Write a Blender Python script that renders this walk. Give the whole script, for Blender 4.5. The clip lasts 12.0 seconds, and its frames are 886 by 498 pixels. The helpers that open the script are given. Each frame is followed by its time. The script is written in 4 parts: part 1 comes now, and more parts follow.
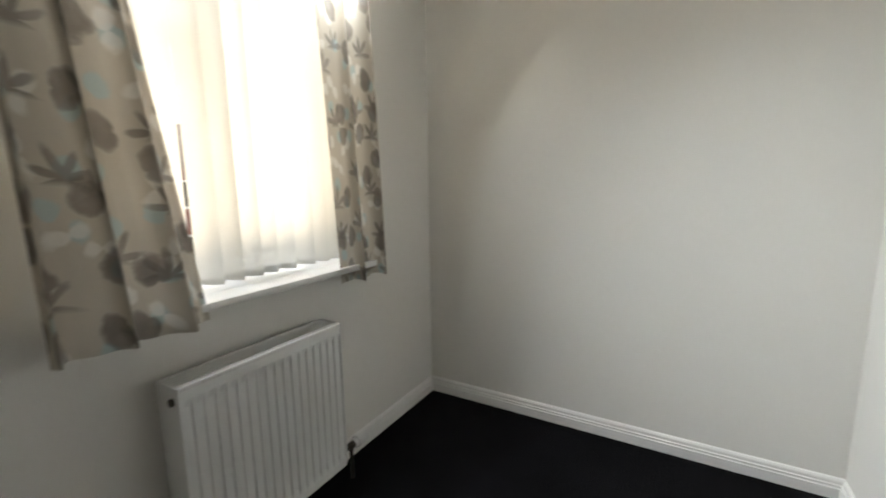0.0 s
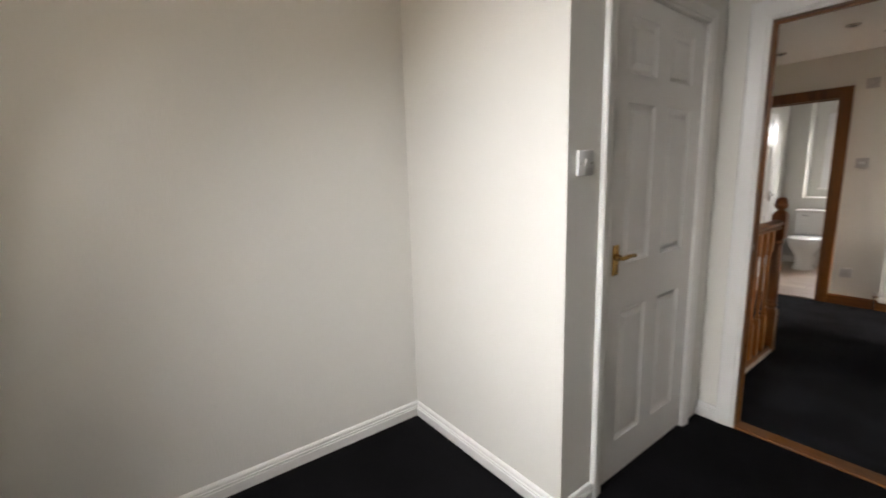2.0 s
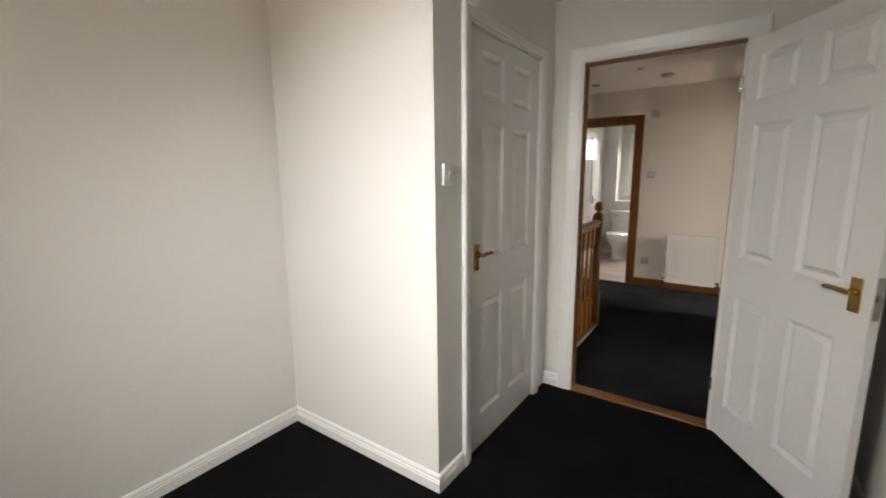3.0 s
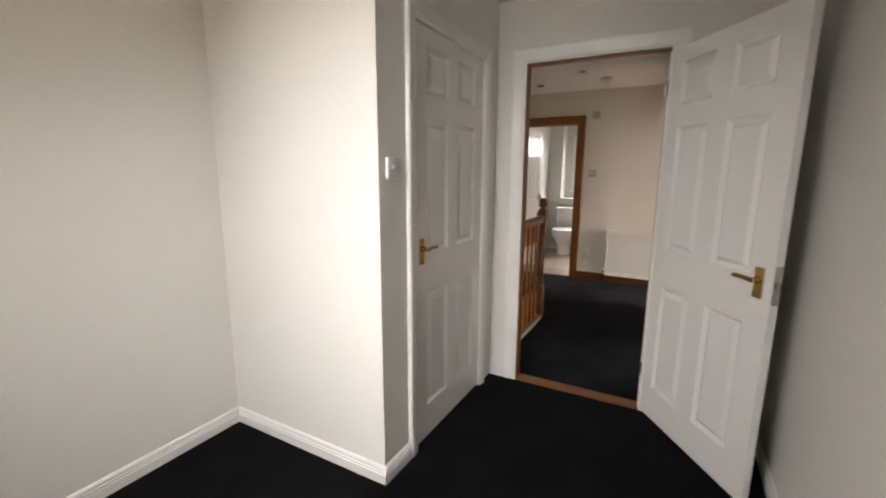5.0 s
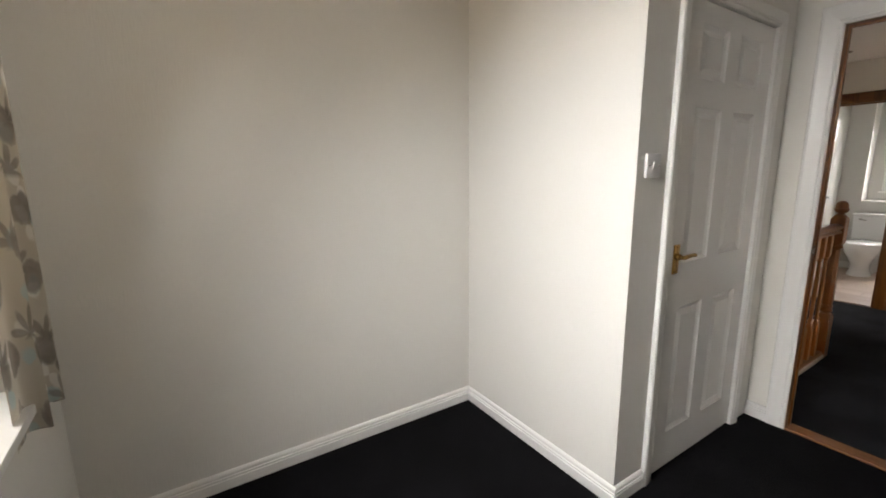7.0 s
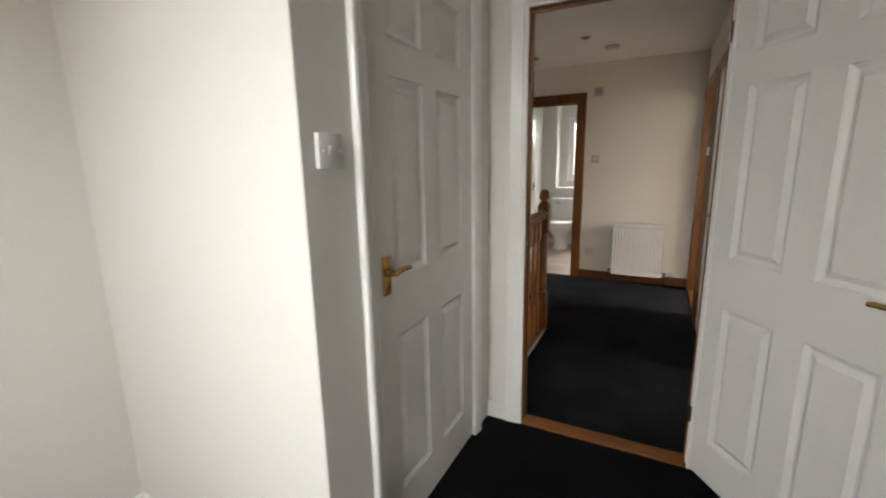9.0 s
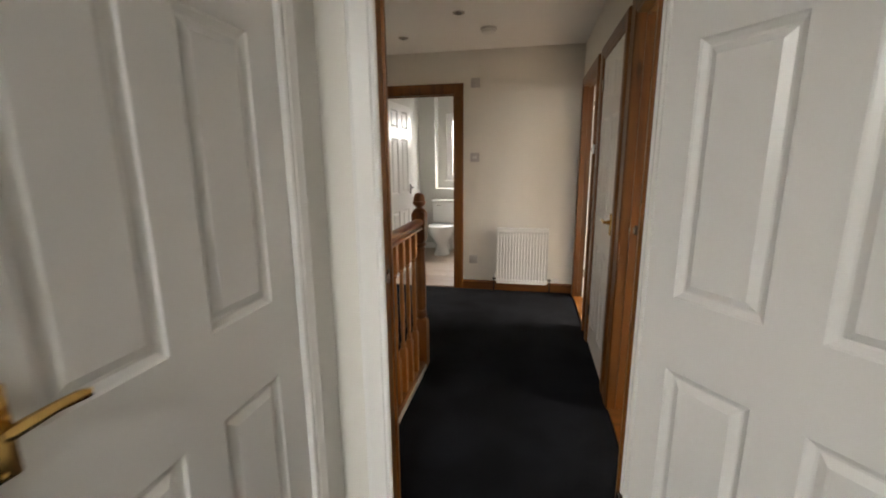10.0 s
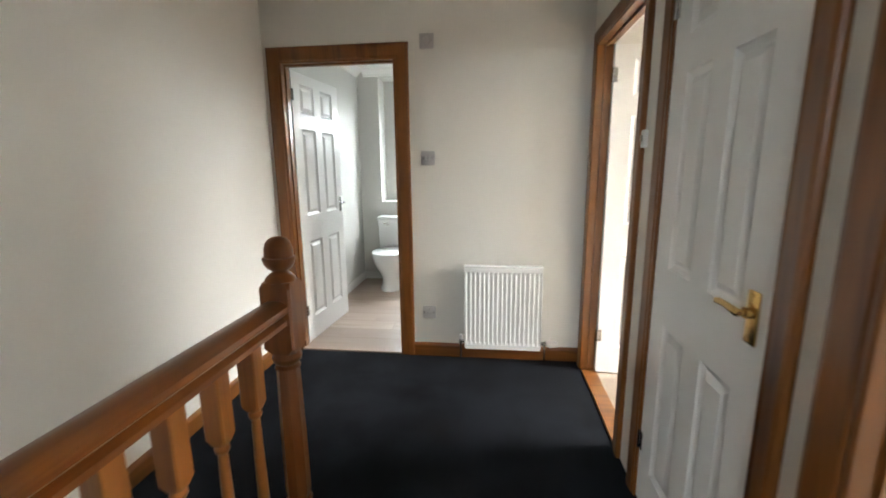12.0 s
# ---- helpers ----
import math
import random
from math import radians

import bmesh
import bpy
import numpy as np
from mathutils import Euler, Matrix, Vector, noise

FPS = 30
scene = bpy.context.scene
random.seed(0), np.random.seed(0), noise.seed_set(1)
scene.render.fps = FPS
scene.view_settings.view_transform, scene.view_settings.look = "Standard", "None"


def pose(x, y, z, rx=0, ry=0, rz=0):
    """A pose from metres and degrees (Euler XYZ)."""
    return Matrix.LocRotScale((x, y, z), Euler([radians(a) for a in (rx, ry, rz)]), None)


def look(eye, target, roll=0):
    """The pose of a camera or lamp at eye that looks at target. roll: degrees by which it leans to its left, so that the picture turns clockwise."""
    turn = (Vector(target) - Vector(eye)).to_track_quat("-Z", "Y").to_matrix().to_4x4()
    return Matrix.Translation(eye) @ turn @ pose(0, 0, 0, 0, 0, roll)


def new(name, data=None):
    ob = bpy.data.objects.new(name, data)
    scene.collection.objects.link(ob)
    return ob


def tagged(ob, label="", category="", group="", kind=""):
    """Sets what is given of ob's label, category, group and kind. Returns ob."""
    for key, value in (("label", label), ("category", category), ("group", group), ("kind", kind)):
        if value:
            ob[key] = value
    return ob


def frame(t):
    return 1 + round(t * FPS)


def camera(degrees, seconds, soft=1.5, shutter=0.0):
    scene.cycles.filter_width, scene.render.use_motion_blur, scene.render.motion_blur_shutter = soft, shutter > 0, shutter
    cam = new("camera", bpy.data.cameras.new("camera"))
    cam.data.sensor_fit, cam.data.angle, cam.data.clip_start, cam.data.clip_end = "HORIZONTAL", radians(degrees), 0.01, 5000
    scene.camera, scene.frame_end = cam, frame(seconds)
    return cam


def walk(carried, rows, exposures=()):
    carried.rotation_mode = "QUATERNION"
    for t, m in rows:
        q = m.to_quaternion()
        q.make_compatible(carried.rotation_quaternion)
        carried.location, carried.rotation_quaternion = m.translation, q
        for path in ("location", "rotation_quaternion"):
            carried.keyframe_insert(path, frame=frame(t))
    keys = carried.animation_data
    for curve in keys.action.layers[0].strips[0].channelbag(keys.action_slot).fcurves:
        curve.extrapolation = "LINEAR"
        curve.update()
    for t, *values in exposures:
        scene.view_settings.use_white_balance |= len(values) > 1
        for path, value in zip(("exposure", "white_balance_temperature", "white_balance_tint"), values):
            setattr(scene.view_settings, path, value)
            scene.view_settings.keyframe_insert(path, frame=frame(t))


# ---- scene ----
cam = camera(92.8, 12.0, soft=1.8, shutter=0.3)
EXPOSURES = [(0.0, -0.05, 6750, 11), (1.0, -0.45, 6750, 12), (2.0, -0.15, 7200, 17), (5.0, 0.0, 7450, 19), (6.5, -0.1, 7350, 18), (8.5, -0.1, 7150, 13), (9.0, -0.1, 7250, 14), (9.5, -0.15, 8000, 23), (10.0, 0.05, 7500, 14), (10.5, 0.25, 7300, 14), (11.0, 0.42, 7000, 12), (12.0, 0.65, 6350, 7)]
BED_W, OPEN_W, GROUND_W, BATH_W, FAR_W, NEAR_W = 130, 30, 210, 245, 1950, 490
PATH = [
    (0, (0.28, 0.328, 1.203), (-0.713, 2.035, 0.891), -0.8),
    (0.2, (0.191, 0.364, 1.219), (-0.569, 2.188, 0.911), -1.0),
    (0.5, (0.129, 0.393, 1.239), (-0.271, 2.33, 0.94), -2.4),
    (1, (-0.201, 0.51, 1.311), (0.147, 2.446, 0.949), -1.1),
    (1.5, (-0.274, 0.467, 1.316), (0.549, 2.259, 0.986), -0.9),
    (2, (-0.358, 0.401, 1.356), (0.825, 1.977, 1.014), -1.7),
    (2.5, (-0.434, 0.34, 1.377), (1.009, 1.683, 1.041), -1.0),
    (3, (-0.484, 0.324, 1.383), (1.126, 1.459, 1.037), -0.6),
    (3.2, (-0.486, 0.318, 1.378), (1.179, 1.370, 1.029), -0.5),
    (4.8, (-0.485, 0.266, 1.378), (1.282, 1.129, 1.013), 0.4),
    (5, (-0.486, 0.279, 1.376), (1.238, 1.225, 1.013), 0.3),
    (5.5, (-0.508, 0.318, 1.379), (1.045, 1.525, 1.017), 0.3),
    (6, (-0.541, 0.354, 1.375), (0.782, 1.811, 1.017), 0.0),
    (6.5, (-0.57, 0.379, 1.378), (0.541, 2.002, 1.017), -0.4),
    (6.7, (-0.571, 0.388, 1.379), (0.485, 2.046, 1.012), -0.5),
    (8.3, (-0.26, 0.428, 1.361), (1.196, 1.742, 0.967), -1.5),
    (8.5, (-0.178, 0.464, 1.35), (1.376, 1.66, 0.956), -1.3),
    (9, (0.115, 0.556, 1.352), (1.857, 1.454, 0.95), -1.1),
    (9.5, (0.486, 0.604, 1.345), (2.343, 1.226, 0.938), -0.7),
    (10, (0.845, 0.68, 1.326), (2.763, 1.074, 0.918), -0.5),
    (10.5, (1.224, 0.766, 1.313), (3.168, 1.013, 0.913), -0.7),
    (11, (1.615, 0.772, 1.305), (3.574, 0.929, 0.933), -0.7),
    (11.5, (2.002, 0.793, 1.296), (3.962, 0.935, 0.923), -0.5),
    (12, (2.375, 0.805, 1.305), (4.324, 1.04, 0.922), -0.6),
]
walk(cam, [(t, look(eye, target, roll)) for t, eye, target, roll in PATH], exposures=EXPOSURES)

# ---- world and lights ----
world = bpy.data.worlds.new("sky")
world.use_nodes = True
scene.world = world
wn = world.node_tree.nodes
sky = wn.new("ShaderNodeTexSky")
sky.sky_type, sky.sun_disc = "NISHITA", False
sky.sun_elevation, sky.sun_rotation = radians(48), radians(-60)
wn["Background"].inputs["Strength"].default_value = 0.12
world.node_tree.links.new(sky.outputs["Color"], wn["Background"].inputs["Color"])

sun = new("sun", bpy.data.lights.new("sun", "SUN"))
sun.data.energy, sun.data.angle, sun.data.color = 3.0, radians(0.5), (1.0, 0.95, 0.88)
sun.matrix_world = look((20, -20, 40), (0, 8, 0))


def window_light(name, eye, target, sx, sz, watts, colour=(1.0, 0.98, 0.95)):
    lamp = bpy.data.lights.new(name, "AREA")
    lamp.shape, lamp.size, lamp.size_y, lamp.energy, lamp.color = "RECTANGLE", sx, sz, watts, colour
    ob = new(name, lamp)
    ob.matrix_world = look(eye, target)
    return ob


# area lamps added at the four windows to stand in for outdoor light
window_light("window_skylight", (-2.1, 1.1, 2.6), (0.3, 1.4, 0.7), 2.6, 1.5, BED_W, (0.86, 0.94, 1.0))
# extra strip on the room side of the blind, above view, brightening the bedroom
opening = window_light("window_opening_light", (-0.945, 1.2, 1.995), (0.95, 1.25, 0.45), 0.92, 0.16, OPEN_W, (0.86, 0.94, 1.0))
opening.data.spread = radians(100)
window_light("window_groundlight", (-1.9, 1.2, 0.25), (0.4, 1.2, 2.2), 2.2, 0.9, GROUND_W, (1.0, 0.86, 0.66))
window_light("window_daylight", (7.85, 1.45, 2.2), (6.2, 1.45, 0.8), 1.4, 1.2, BATH_W, (0.90, 0.96, 1.0))
# side rooms: lamps behind assumed windows, never in view, lighting the landing
window_light("window_daylight", (4.35, -3.35, 2.75), (4.35, 0, 0.4), 2.4, 1.5, FAR_W)
window_light("window_daylight", (2.62, -3.35, 2.75), (2.75, 0, 0.4), 1.9, 1.5, NEAR_W)


# ---- materials ----
def mat(name, colour, rough=0.5, metal=0.0, spec=0.5):
    m = bpy.data.materials.new(name)
    m.use_nodes = True
    b = m.node_tree.nodes["Principled BSDF"]
    b.inputs["Base Color"].default_value = (*colour, 1)
    b.inputs["Roughness"].default_value = rough
    b.inputs["Metallic"].default_value = metal
    b.inputs["Specular IOR Level"].default_value = spec
    return m, m.node_tree.nodes, m.node_tree.links, b


def coords(n, l, scale=(1, 1, 1)):
    c, mp = n.new("ShaderNodeTexCoord"), n.new("ShaderNodeMapping")
    mp.inputs["Scale"].default_value = scale
    l.new(c.outputs["Object"], mp.inputs["Vector"])
    return mp.outputs["Vector"]


def noise_tex(n, l, vec, scale, detail=3.0):
    t = n.new("ShaderNodeTexNoise")
    t.inputs["Scale"].default_value, t.inputs["Detail"].default_value = scale, detail
    l.new(vec, t.inputs["Vector"])
    return t.outputs["Fac"]


def ramp(n, l, fac, stops):
    r = n.new("ShaderNodeValToRGB")
    el = r.color_ramp.elements
    while len(el) < len(stops):
        el.new(0.5)
    for e, (p, c) in zip(el, stops):
        e.position, e.color = p, (*c, 1)
    l.new(fac, r.inputs["Fac"])
    return r.outputs["Color"]


def bump(n, l, b, height, strength, dist=0.01):
    k = n.new("ShaderNodeBump")
    k.inputs["Strength"].default_value, k.inputs["Distance"].default_value = strength, dist
    l.new(height, k.inputs["Height"])
    l.new(k.outputs["Normal"], b.inputs["Normal"])


def mixc(n, l, fac, a, bcol, mode="MIX"):
    x = n.new("ShaderNodeMix")
    x.data_type, x.blend_type = "RGBA", mode
    for sock, v in ((x.inputs["Factor"], fac), (x.inputs["A"], a), (x.inputs["B"], bcol)):
        if isinstance(v, (int, float)):
            sock.default_value = v
        elif isinstance(v, tuple):
            sock.default_value = (*v, 1)
        else:
            l.new(v, sock)
    return x.outputs["Result"]


def maths(n, l, op, a, b=0.0):
    x = n.new("ShaderNodeMath")
    x.operation = op
    for sock, v in ((x.inputs[0], a), (x.inputs[1], b)):
        if isinstance(v, (int, float)):
            sock.default_value = v
        else:
            l.new(v, sock)
    return x.outputs[0]


def painted_wall(name, colour, streak):
    m, n, l, b = mat(name, colour, 0.62, 0, 0.35)
    v = coords(n, l)
    big = noise_tex(n, l, v, 1.3, 4)
    fine = noise_tex(n, l, coords(n, l, streak), 60 if streak[2] < 1 else 190, 3)
    dark = tuple(c * 0.93 for c in colour)
    c1 = mixc(n, l, big, colour, dark)
    c2 = mixc(n, l, maths(n, l, "MULTIPLY", fine, 0.35), c1, tuple(c * 0.9 for c in colour))
    l.new(c2, b.inputs["Base Color"])
    bump(n, l, b, fine, 0.22, 0.004)
    return m


M_BED = painted_wall("papered_wall", (0.80, 0.78, 0.735), (3, 3, 0.45))
M_HALL = painted_wall("magnolia_wall", (0.80, 0.775, 0.72), (1, 1, 1))
M_BATH = painted_wall("bathroom_wall", (0.68, 0.67, 0.635), (1, 1, 1))
M_ROOM = painted_wall("cream_wall", (0.80, 0.775, 0.73), (1, 1, 1))
M_CEIL = painted_wall("ceiling_paint", (0.84, 0.83, 0.81), (1, 1, 1))


def gloss(name, colour, rough=0.28, wear=0.05):
    m, n, l, b = mat(name, colour, rough)
    v = coords(n, l)
    big = noise_tex(n, l, v, 3.5, 4)
    fine = noise_tex(n, l, coords(n, l, (30, 30, 2.5)), 8, 2)
    l.new(mixc(n, l, big, colour, tuple(c * (1 - wear) for c in colour)), b.inputs["Base Color"])
    rr = n.new("ShaderNodeMapRange")
    rr.inputs["To Min"].default_value, rr.inputs["To Max"].default_value = rough - 0.02, rough + 0.03
    l.new(big, rr.inputs["Value"])
    l.new(rr.outputs["Result"], b.inputs["Roughness"])
    bump(n, l, b, fine, 0.06, 0.003)
    return m


M_WHITE = gloss("white_gloss", (0.81, 0.80, 0.775), 0.3, 0.02)
M_DOOR = gloss("door_white", (0.82, 0.81, 0.79), 0.29, 0.02)
M_RAD = gloss("radiator_enamel", (0.80, 0.80, 0.785), 0.25)
M_PLASTIC = gloss("white_plastic", (0.72, 0.71, 0.70), 0.35, 0.03)
M_GREYPL = gloss("greyed_plastic", (0.50, 0.48, 0.475), 0.4, 0.03)
M_CERAMIC = gloss("white_ceramic", (0.82, 0.82, 0.81), 0.12, 0.02)
M_UPVC = gloss("window_plastic", (0.80, 0.80, 0.80), 0.3, 0.02)


def wood(name, light, dark, rough=0.32, axis=2, ring=14.0, vary=0.25):
    m, n, l, b = mat(name, light, rough)
    sc = [1.0, 1.0, 1.0]
    sc[axis] = 0.07
    v = coords(n, l, tuple(sc))
    w = n.new("ShaderNodeTexNoise")
    w.inputs["Scale"].default_value, w.inputs["Detail"].default_value, w.inputs["Distortion"].default_value = ring, 6, 1.2
    l.new(v, w.inputs["Vector"])
    fine = noise_tex(n, l, v, 160, 2)
    rnd = n.new("ShaderNodeObjectInfo")
    base = ramp(n, l, w.outputs["Fac"], [(0.3, dark), (0.5, light), (0.72, tuple(0.8 * a + 0.2 * c for a, c in zip(light, dark)))])
    c2 = mixc(n, l, maths(n, l, "MULTIPLY", fine, 0.4), base, dark)
    c3 = mixc(n, l, maths(n, l, "MULTIPLY", rnd.outputs["Random"], vary), c2, dark)
    knot = n.new("ShaderNodeTexVoronoi")
    knot.inputs["Scale"].default_value = 5.0
    ksc = [1.0, 1.0, 1.0]
    ksc[axis] = 0.35
    l.new(coords(n, l, tuple(ksc)), knot.inputs["Vector"])
    kf = ramp(n, l, knot.outputs["Distance"], [(0.03, (1, 1, 1)), (0.09, (0, 0, 0))])
    c4 = mixc(n, l, maths(n, l, "MULTIPLY", kf, 0.75), c3, tuple(c * 0.35 for c in dark))
    l.new(c4, b.inputs["Base Color"])
    bump(n, l, b, fine, 0.08, 0.003)
    b.inputs["Coat Weight"].default_value = 0.12
    b.inputs["Coat Roughness"].default_value = 0.2
    return m


PINE, PINE_D = (0.225, 0.082, 0.015), (0.095, 0.029, 0.005)
M_WOODZ = wood("stained_pine_upright", PINE, PINE_D, axis=2)
M_WOODX = wood("stained_pine_along", PINE, PINE_D, axis=0)
M_WOODY = wood("stained_pine_across", PINE, PINE_D, axis=1)
M_BALZ = wood("varnished_pine_upright", (0.42, 0.165, 0.040), (0.24, 0.078, 0.016), axis=2)
M_BALX = wood("varnished_pine_along", (0.25, 0.086, 0.018), (0.10, 0.028, 0.006), axis=0)
M_NEWEL = wood("varnished_pine_post", (0.31, 0.11, 0.024), (0.15, 0.045, 0.009), axis=2)
M_PLANK = wood("pale_laminate", (0.47, 0.36, 0.29), (0.26, 0.185, 0.14), 0.4, 1, 9.0, 0.8)


def carpet(name, colour, tuft):
    m, n, l, b = mat(name, colour, 0.95, 0, 0.04)
    v = coords(n, l)
    patch = noise_tex(n, l, v, 3.2, 5)
    pile = noise_tex(n, l, v, 420, 2)
    loop = noise_tex(n, l, v, 60, 4)
    c1 = mixc(n, l, ramp(n, l, patch, [(0.4, (0, 0, 0)), (0.62, (1, 1, 1))]), colour, tuple(c * 2.4 for c in colour))
    c2 = mixc(n, l, pile, tuple(c * 0.45 for c in colour), c1)
    l.new(c2, b.inputs["Base Color"])
    h = maths(n, l, "ADD", pile, maths(n, l, "MULTIPLY", loop, 0.6))
    bump(n, l, b, h, tuft, 0.008)
    b.inputs["Sheen Weight"].default_value = 0.012
    b.inputs["Sheen Roughness"].default_value = 0.5
    return m


M_CARPET = carpet("charcoal_carpet", (0.0042, 0.0040, 0.0050), 0.8)
# same recipe as the bedroom carpet, with a lighter, bluer base colour
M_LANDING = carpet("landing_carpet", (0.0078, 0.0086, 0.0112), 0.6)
M_BEIGE = carpet("beige_carpet", (0.36, 0.29, 0.235), 0.5)


def brass(name, colour, rough):
    m, n, l, b = mat(name, colour, rough, 1.0)
    f = noise_tex(n, l, coords(n, l), 90, 4)
    l.new(mixc(n, l, f, colour, tuple(c * 0.6 for c in colour)), b.inputs["Base Color"])
    return m


M_BRASS = brass("polished_brass", (0.72, 0.46, 0.16), 0.22)
M_CHROME = brass("dull_chrome", (0.62, 0.60, 0.57), 0.25)
M_DARK = brass("dark_metal", (0.10, 0.085, 0.07), 0.4)

# near-black fin colour stands in for the shade between the grille slats
M_GRILLE = gloss("shaded_fins", (0.11, 0.10, 0.09), 0.6)


def translucent(name, colour, share):
    m, n, l, b = mat(name, colour, 0.9, 0, 0.1)
    t, mx = n.new("ShaderNodeBsdfTranslucent"), n.new("ShaderNodeMixShader")
    mx.inputs["Fac"].default_value = share
    t.inputs["Color"].default_value = (*colour, 1)
    l.new(b.outputs["BSDF"], mx.inputs[1])
    l.new(t.outputs["BSDF"], mx.inputs[2])
    l.new(mx.outputs["Shader"], n["Material Output"].inputs["Surface"])
    return m, n, l, b, t


M_VANE, vn, vl, vb, vt = translucent("blind_fabric", (0.80, 0.78, 0.73), 0.65)
vf = noise_tex(vn, vl, coords(vn, vl, (1, 1, 6)), 150, 2)
vc = mixc(vn, vl, vf, (0.84, 0.835, 0.81), (0.74, 0.73, 0.69))
vl.new(vc, vb.inputs["Base Color"])
vl.new(vc, vt.inputs["Color"])
sheer, vmix = vn.new("ShaderNodeBsdfTransparent"), vn.new("ShaderNodeMixShader")
vmix.inputs["Fac"].default_value = 0.06
weave_out = vn["Material Output"].inputs["Surface"]
vl.new(weave_out.links[0].from_socket, vmix.inputs[1])
vl.new(sheer.outputs["BSDF"], vmix.inputs[2])
vl.new(vmix.outputs["Shader"], weave_out)


def curtain_cloth():
    m, n, l, b, t = translucent("printed_curtain_cloth", (0.66, 0.61, 0.53), 0.15)
    uv = n.new("ShaderNodeUVMap")
    warp = n.new("ShaderNodeTexNoise")
    warp.inputs["Scale"].default_value, warp.inputs["Detail"].default_value = 16.0, 3
    l.new(uv.outputs["UV"], warp.inputs["Vector"])

    def cells(scale, shift):
        mp = n.new("ShaderNodeMapping")
        mp.inputs["Scale"].default_value, mp.inputs["Location"].default_value = (scale, scale, 1), shift
        l.new(uv.outputs["UV"], mp.inputs["Vector"])
        v = n.new("ShaderNodeTexVoronoi")
        v.voronoi_dimensions = "2D"
        v.inputs["Scale"].default_value, v.inputs["Randomness"].default_value = 1.0, 0.75
        l.new(mp.outputs["Vector"], v.inputs["Vector"])
        d = n.new("ShaderNodeVectorMath")
        d.operation = "SUBTRACT"
        l.new(mp.outputs["Vector"], d.inputs[0])
        l.new(v.outputs["Position"], d.inputs[1])
        s = n.new("ShaderNodeSeparateXYZ")
        l.new(d.outputs["Vector"], s.inputs["Vector"])
        rnd = n.new("ShaderNodeSeparateColor")
        l.new(v.outputs["Color"], rnd.inputs["Color"])
        r = maths(n, l, "ADD", v.outputs["Distance"], maths(n, l, "MULTIPLY", maths(n, l, "SUBTRACT", warp.outputs["Fac"], 0.5), 0.4))
        return s, r, rnd

    def petals(s, r, rnd, count, size, cut):
        a = maths(n, l, "ARCTAN2", s.outputs["Y"], s.outputs["X"])
        a = maths(n, l, "ADD", maths(n, l, "MULTIPLY", a, count), maths(n, l, "MULTIPLY", rnd.outputs["Red"], 6.28))
        reach = maths(n, l, "MULTIPLY", maths(n, l, "ADD", maths(n, l, "COSINE", a), cut), size)
        return maths(n, l, "MULTIPLY", maths(n, l, "SUBTRACT", reach, r), 11.0)

    def clamp01(v):
        c = n.new("ShaderNodeClamp")
        l.new(v, c.inputs["Value"])
        return c.outputs["Result"]

    col = mixc(n, l, noise_tex(n, l, uv.outputs["UV"], 5.0, 3), (0.60, 0.555, 0.47), (0.48, 0.43, 0.36))
    s, r, q = cells(7.5, (0.3, 0.2, 0))
    teal = clamp01(petals(s, r, q, 1.0, 0.19, 0.85))
    col = mixc(n, l, maths(n, l, "MULTIPLY", teal, 0.6), col, (0.38, 0.55, 0.58))
    s, r, q = cells(6.0, (1.7, 0.9, 0))
    pale = clamp01(petals(s, r, q, 2.0, 0.16, 1.1))
    col = mixc(n, l, maths(n, l, "MULTIPLY", pale, 0.7), col, (0.80, 0.78, 0.73))
    s, r, q = cells(6.4, (0.4, 3.1, 0))
    leaf = clamp01(petals(s, r, q, 1.0, 0.21, 1.15))
    grey = mixc(n, l, ramp(n, l, noise_tex(n, l, uv.outputs["UV"], 11.0, 3), [(0.35, (0, 0, 0)), (0.65, (1, 1, 1))]), (0.10, 0.085, 0.075), (0.26, 0.23, 0.205))
    rim = maths(n, l, "MULTIPLY", leaf, maths(n, l, "SUBTRACT", 1.25, leaf))
    col = mixc(n, l, maths(n, l, "MULTIPLY", leaf, 0.72), col, grey)
    col = mixc(n, l, maths(n, l, "MULTIPLY", rim, 0.7), col, (0.12, 0.10, 0.09))
    s, r, q = cells(5.6, (2.1, 0.35, 0))
    fan = clamp01(maths(n, l, "MULTIPLY", maths(n, l, "ADD", s.outputs["Y"], 0.10), 14.0))
    flower = maths(n, l, "MULTIPLY", clamp01(petals(s, r, q, 7.0, 0.14, 2.0)), fan)
    col = mixc(n, l, maths(n, l, "MULTIPLY", flower, 0.7), col, grey)
    weave = noise_tex(n, l, uv.outputs["UV"], 500, 1)
    col = mixc(n, l, maths(n, l, "MULTIPLY", weave, 0.25), col, (0.35, 0.32, 0.28))
    l.new(col, b.inputs["Base Color"])
    l.new(col, t.inputs["Color"])
    bump(n, l, b, weave, 0.15, 0.002)
    return m


M_CURTAIN = curtain_cloth()


def glass(name):
    m, n, l, b = mat(name, (1, 1, 1), 0.0)
    g, tr, mx = n.new("ShaderNodeBsdfGlossy"), n.new("ShaderNodeBsdfTransparent"), n.new("ShaderNodeMixShader")
    g.inputs["Roughness"].default_value = 0.02
    mx.inputs["Fac"].default_value = 0.06
    l.new(tr.outputs["BSDF"], mx.inputs[1])
    l.new(g.outputs["BSDF"], mx.inputs[2])
    l.new(mx.outputs["Shader"], n["Material Output"].inputs["Surface"])
    return m


M_GLASS = glass("clear_glass")


